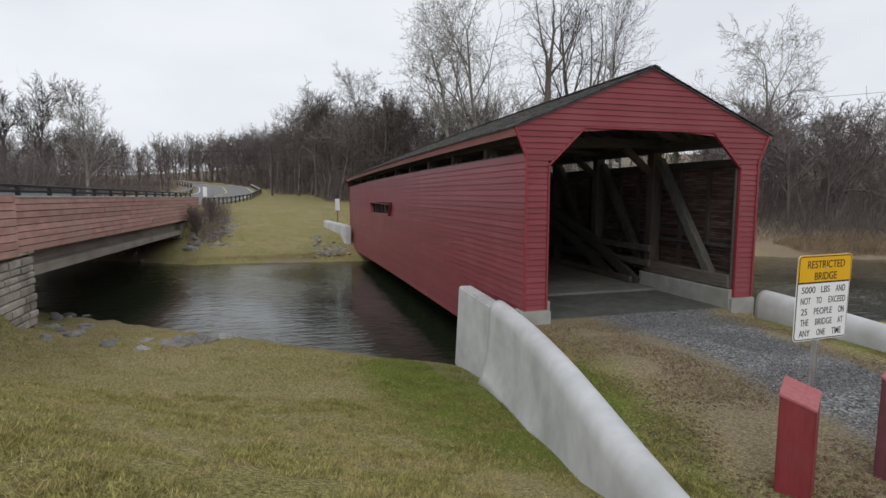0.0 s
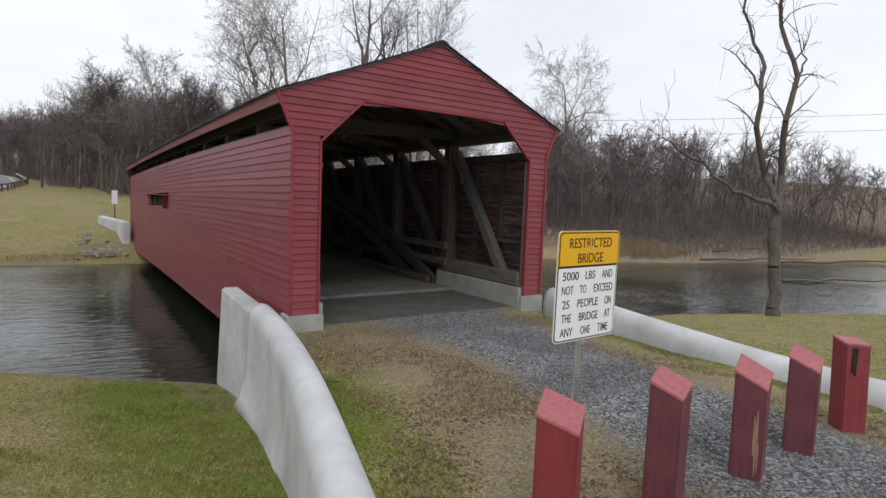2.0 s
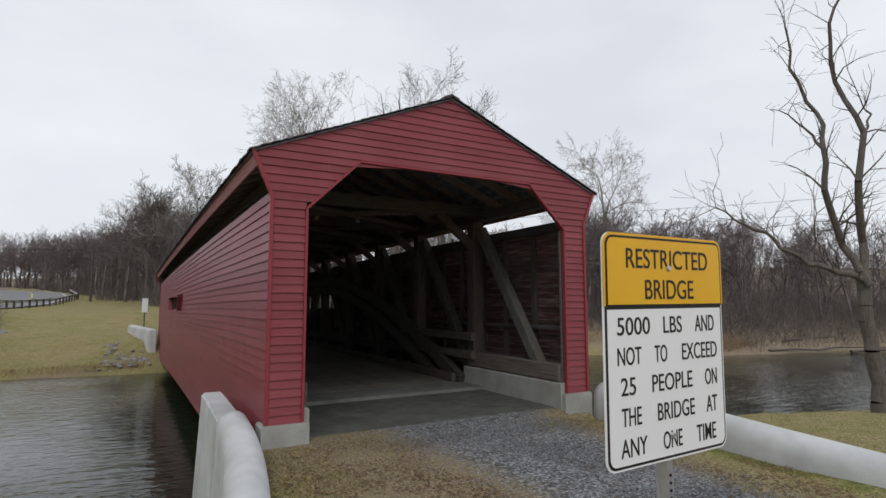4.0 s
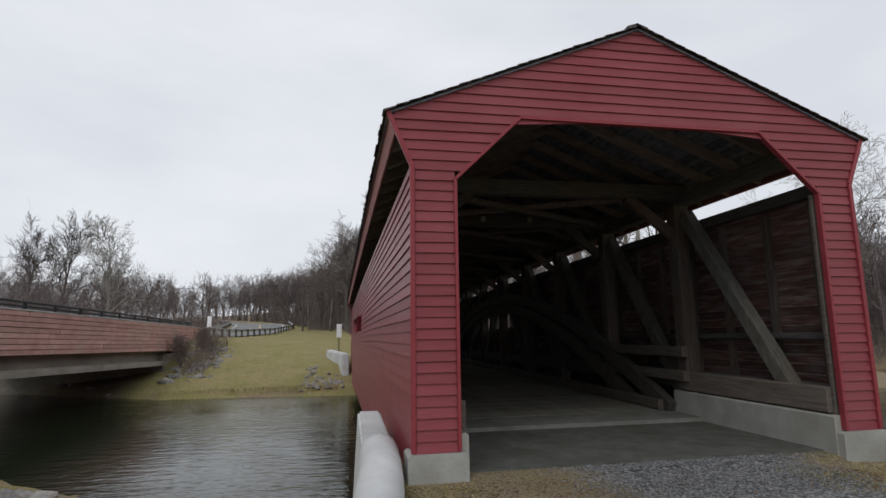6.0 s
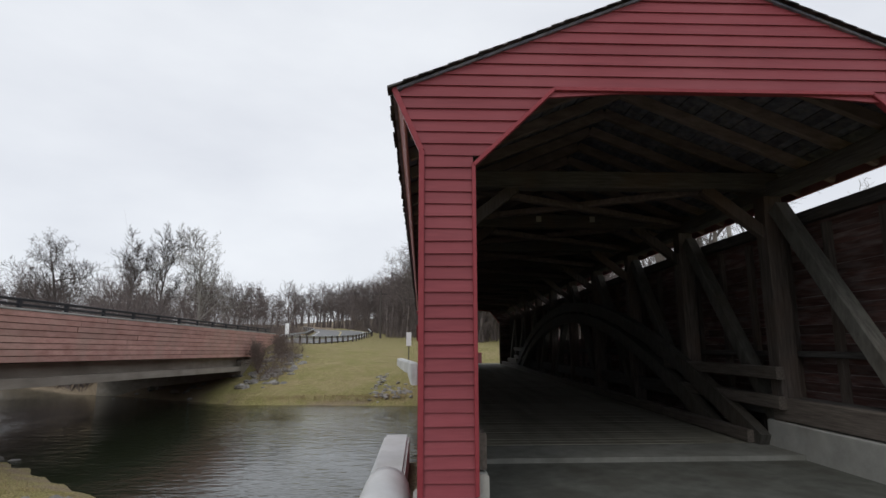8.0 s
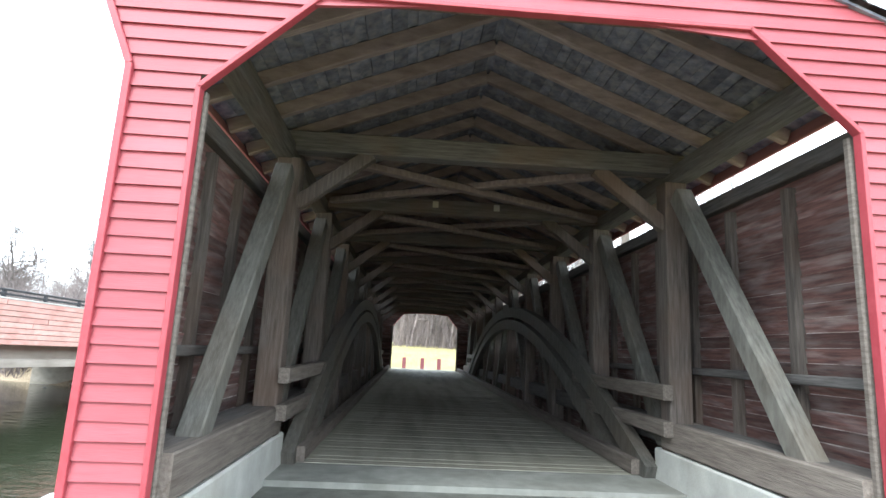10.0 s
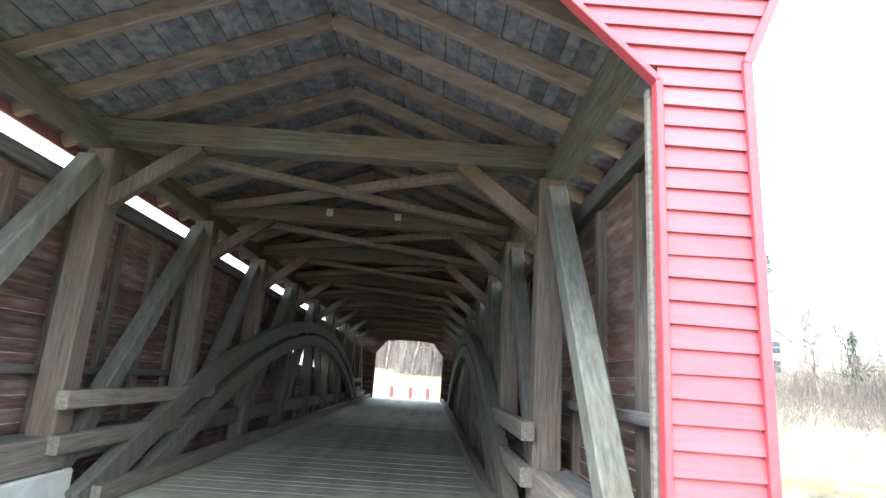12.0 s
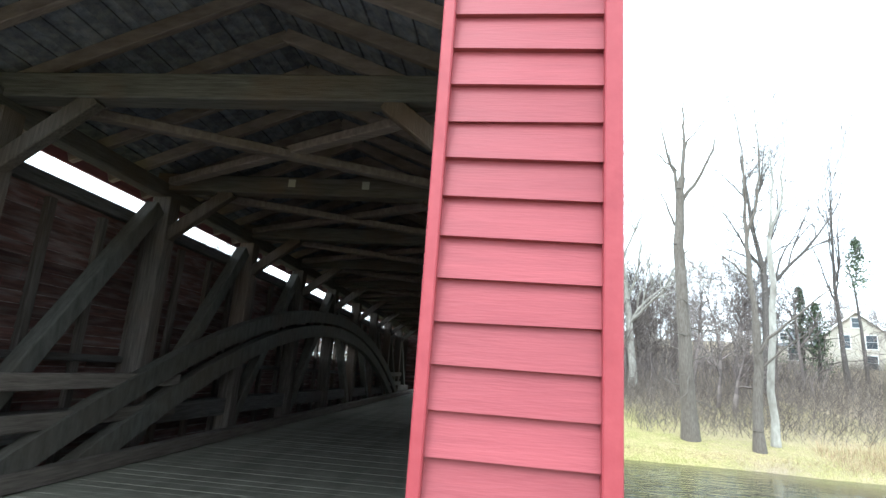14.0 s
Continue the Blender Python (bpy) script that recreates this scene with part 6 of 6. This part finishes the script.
def loose(name, boxes, seed, mat, label, size, flat, on_gravel):
    """Small stones or leaves strewn on the approach."""
    rng = np.random.default_rng(seed)
    octa = np.array([(1, 0, 0), (0, 1, 0), (-1, 0, 0), (0, -1, 0), (0, 0, 1), (0, 0, -1)], dtype=float)
    tri = np.array([(0, 1, 4), (1, 2, 4), (2, 3, 4), (3, 0, 4), (1, 0, 5), (2, 1, 5), (3, 2, 5), (0, 3, 5)])
    vs = []
    for x0, x1, y0, y1, n in boxes:
        x, y = rng.uniform(x0, x1, n), rng.uniform(y0, y1, n)
        centre = np.interp(-y, [-3, 0, 3, 6.5, 12], [0.1, 0.35, 0.15, -0.35, -1.0])
        half = np.interp(-y, [-3, 0, 3, 6.5, 12], [2.4, 1.5, 1.1, 1.35, 1.5])
        p = smoothstep(1.35, 0.65, np.abs(x - centre) / half)
        keep = rng.random(n) < (p if on_gravel else 1 - 0.8 * p)
        x, y = x[keep], y[keep]
        m = len(x)
        s = rng.uniform(0.5, 1.3, (m, 1, 1)) * size
        shape = octa[None] * s * np.array([1, 1, flat]) * rng.uniform(0.7, 1.3, (m, 6, 1))
        a = rng.uniform(0, 6.28, m)
        c, sn = np.cos(a), np.sin(a)
        rot = np.stack([shape[..., 0] * c[:, None] - shape[..., 1] * sn[:, None], shape[..., 0] * sn[:, None] + shape[..., 1] * c[:, None], shape[..., 2]], -1)
        vs.append(rot + np.stack([x, y, ground_z(x, y) + 0.2 * size], -1)[:, None])
    v = np.concatenate(vs)
    k = np.arange(len(v))[:, None, None] * 6
    tagged(raw_mesh(name, v.reshape(-1, 3), tris=(k + tri[None]).reshape(-1, 3), mat=mat), label, "gravel" if on_gravel else "leaves", kind="stuff")


loose("gravel", [(-2.6, 2.4, -9, 0.3, 52000), (-2.1, 2.1, 0.3, 2.4, 1500)], 31, M_GRAVEL, "loose grey gravel on the approach", 0.0125, 0.6, True)
loose("fallen_leaves", [(-3.6, 2.9, -8.5, -0.1, 24000)], 32, M_LEAF, "scattered brown dead leaves and litter", 0.016, 0.18, False)


def rock_mesh(seed):
    bm = bmesh.new()
    bmesh.ops.create_icosphere(bm, subdivisions=2, radius=1.0)
    for v in bm.verts:
        n = noise.noise(v.co * 0.9 + Vector((seed * 7.3, 0, 0))) * 0.5 + noise.noise(v.co * 2.4 + Vector((0, seed * 3.1, 0))) * 0.18
        v.co *= 1 + n
        v.co.z *= 0.62
    me = bpy.data.meshes.new("rock")
    bm.to_mesh(me)
    bm.free()
    me.materials.append(M_RIPRAP)
    return me


ROCKS = [rock_mesh(k) for k in range(6)]


def rocks(boxes, seed, label, group):
    rnd = random.Random(seed)
    for x0, x1, y0, y1, n, s0, s1 in boxes:
        for _ in range(n):
            x, y, s = rnd.uniform(x0, x1), rnd.uniform(y0, y1), rnd.uniform(s0, s1)
            z = max(float(ground_z(x, y)), WATER - 0.1)
            ob = new("rock", ROCKS[rnd.randrange(6)])
            ob.matrix_basis = Matrix.LocRotScale((x, y, z - 0.12 * s), Euler((rnd.uniform(-0.3, 0.3), rnd.uniform(-0.3, 0.3), rnd.uniform(0, 6.3))), (s, s * rnd.uniform(0.7, 1.2), s * rnd.uniform(0.7, 1.1)))
            tagged(ob, label, "rock", group)


rocks([(-14.6, -12.6, 5.6, 8.6, 30, 0.10, 0.26), (-16.5, -13.6, 7.4, 11.5, 14, 0.14, 0.3)], 1, "rough grey riprap rock on the near bank", "riprap by the road bridge")
rocks([(-12.9, -10.4, 26.4, 34, 90, 0.12, 0.34), (-20, -12, 25.5, 30, 22, 0.12, 0.3)], 2, "grey riprap rock beside the far stone abutment", "riprap on the far bank")
rocks([(-5.4, -4.6, 23.8, 28.6, 56, 0.06, 0.15), (-4.6, -3.2, 24.0, 26.4, 40, 0.06, 0.18)], 3, "small grey rock in the washed gully", "rocks in the gully")
rocks([(-11.6, -8.8, 5.0, 6.4, 16, 0.14, 0.32)], 6, "flat pale grey rock on the grassy near bank", "rocks on the near bank")
rocks([(-9.5, -5.0, 4.6, 6.4, 4, 0.06, 0.14)], 4, "small pale stone at the water's edge", "stones at the water's edge")


def log(p, q, r, label):
    d = Vector(q) - Vector(p)
    bones = []
    for k in range(6):
        a, b = Vector(p) + d * (k / 6), Vector(p) + d * ((k + 1) / 6)
        side = lambda j: Vector((0, 0.25 * math.sin(j * 1.9 + p[0]), 0.06 * math.sin(j * 2.3))) * (0 < j < 6)
        a, b = a + side(k), b + side(k + 1)
        bones.append((*a, *b, r * 0.7 * (1 - 0.1 * k), r * 0.7 * (1 - 0.1 * (k + 1)), 0))
    pts, f = tubes(np.array(bones), 10)
    tagged(raw_mesh("log", pts, quads=f, mat=M_BARK, smooth=True), label, "log", "drift logs")


log((33.0, 14.2, -1.35), (44.0, 11.0, -1.25), 0.12, "pale fallen log along the water's edge")
log((38.0, 11.6, -1.45), (52.0, 7.0, -1.2), 0.15, "grey fallen trunk lying in the shallows")
log((36.0, 15.0, -0.9), (47.0, 15.2, -0.7), 0.10, "pale drift log on the far bank")
log((27.5, 6.0, -1.5), (33.0, 2.8, -1.3), 0.11, "dark snag lying in the creek")


def build_house():
    x, y = 43.0, 67.2
    z = float(ground_z(x, y)) - 0.9
    house = empty("house", (x, y, z), "buff stone house with a white-trimmed slate roof on the hillside", "house")
    house.rotation_euler = (0, 0, radians(-24))
    w, dpt, eave, ridge = 3.0, 8.0, 4.9, 7.4
    bm = bmesh.new()
    prism(bm, [(-w, 0, 0), (w, 0, 0), (w, 0, eave), (0, 0, ridge), (-w, 0, eave)], [(-w, dpt, 0), (w, dpt, 0), (w, dpt, eave), (0, dpt, ridge), (-w, dpt, eave)])
    bmesh.ops.recalc_face_normals(bm, faces=bm.faces[:])
    part("wall", bm, M_HOUSE_STONE, house, "buff stone gable wall")
    for s in (-1, 1):
        bm = bmesh.new()
        k = (ridge - eave) / w
        prism(bm, [(0, -0.3, ridge + 0.03), (s * (w + 0.35), -0.3, eave - 0.35 * k + 0.03), (s * (w + 0.35), -0.3, eave - 0.35 * k + 0.2), (0, -0.3, ridge + 0.22)], [(0, dpt, ridge + 0.03), (s * (w + 0.35), dpt, eave - 0.35 * k + 0.03), (s * (w + 0.35), dpt, eave - 0.35 * k + 0.2), (0, dpt, ridge + 0.22)])
        bmesh.ops.recalc_face_normals(bm, faces=bm.faces[:])
        part("roof", bm, M_SLATE, house)
        beam_part("bargeboard", (0, -0.33, ridge + 0.05), (s * (w + 0.35), -0.33, eave - 0.35 * k + 0.05), 0.05, 0.2, M_HOUSE_WHITE, house)
    bm = bmesh.new()
    prism(bm, [(-w - 5.5, 1.5, 0), (-w, 1.5, 0), (-w, 1.5, 3.4), (-w - 5.5, 1.5, 3.4)], [(-w - 5.5, 7, 0), (-w, 7, 0), (-w, 7, 3.4), (-w - 5.5, 7, 3.4)])
    part("wing_walls", bm, M_HOUSE_STONE, house)
    bm = bmesh.new()
    prism(bm, [(-w - 5.8, 1.1, 3.3), (-w - 5.8, 4.3, 5.7), (-w - 5.8, 7.4, 3.3)], [(-w, 1.1, 3.3), (-w, 4.3, 5.7), (-w, 7.4, 3.3)])
    bmesh.ops.recalc_face_normals(bm, faces=bm.faces[:])
    part("wing_roof", bm, M_SLATE, house, "grey slate roof of the lower wing")
    for dx in (-4.2, -1.8):
        bm = bmesh.new()
        prism(bm, [(-w + dx - 0.6, 1.6, 3.5), (-w + dx + 0.6, 1.6, 3.5), (-w + dx + 0.6, 1.6, 4.7), (-w + dx, 1.6, 5.2), (-w + dx - 0.6, 1.6, 4.7)], [(-w + dx - 0.6, 4, 3.5), (-w + dx + 0.6, 4, 3.5), (-w + dx + 0.6, 4, 4.7), (-w + dx, 4, 5.2), (-w + dx - 0.6, 4, 4.7)])
        bmesh.ops.recalc_face_normals(bm, faces=bm.faces[:])
        part("dormer", bm, M_HOUSE_WHITE, house, "white dormer")
    for px, pz, py, pw, ph in ((0, 5.6, 0, 0.8, 1.1), (-1.2, 3.2, 0, 1.0, 1.5), (1.3, 3.2, 0, 1.0, 1.5), (1.2, 0.9, 0, 1.0, 1.5), (-w - 4.2, 4.1, 1.6, 0.7, 0.8), (-w - 1.8, 4.1, 1.6, 0.7, 0.8), (-w - 3.2, 1.7, 1.5, 1.1, 1.4)):
        bm = bmesh.new()
        block(bm, px - pw / 2 - 0.1, px + pw / 2 + 0.1, py - 0.06, py - 0.005, pz - 0.1, pz + ph + 0.1, 0.01)
        win = part("window", bm, M_HOUSE_WHITE, house, "white framed window")
        for a, b in ((pz, pz + ph / 2 - 0.02), (pz + ph / 2 + 0.02, pz + ph)):
            bm = bmesh.new()
            block(bm, px - pw / 2, px + pw / 2, py - 0.08, py - 0.064, a, b, 0.004)
            part("pane", bm, M_GLASS, win)
    bm = bmesh.new()
    block(bm, -0.4, 0.4, dpt - 1.2, dpt - 0.4, ridge - 0.6, ridge + 1.3, 0.02)
    part("chimney", bm, M_HOUSE_STONE, house)


build_house()


def wire(a, b, drop, label):
    bones, prev = [], None
    for k in range(17):
        t = k / 16
        p = np.array(a) + (np.array(b) - np.array(a)) * t - np.array([0, 0, drop * 4 * t * (1 - t)])
        if prev is not None:
            bones.append((*prev, *p, 0.018, 0.018, 0))
        prev = p
    pts, f = tubes(np.array(bones), 4)
    tagged(raw_mesh("power_line", pts, quads=f, mat=M_STEEL_DARK), label, "cable", "overhead cables")


wire((18, 70, 13.0), (78, 10, 14.5), 0.8, "thin overhead power line above the far bank")
wire((18, 70, 11.2), (78, 10, 12.7), 0.8, "thin overhead power line above the far bank")
wire((-60, 70, 8.0), (-8.2, 70, 8.2), 0.6, "thin overhead power line beside the road")
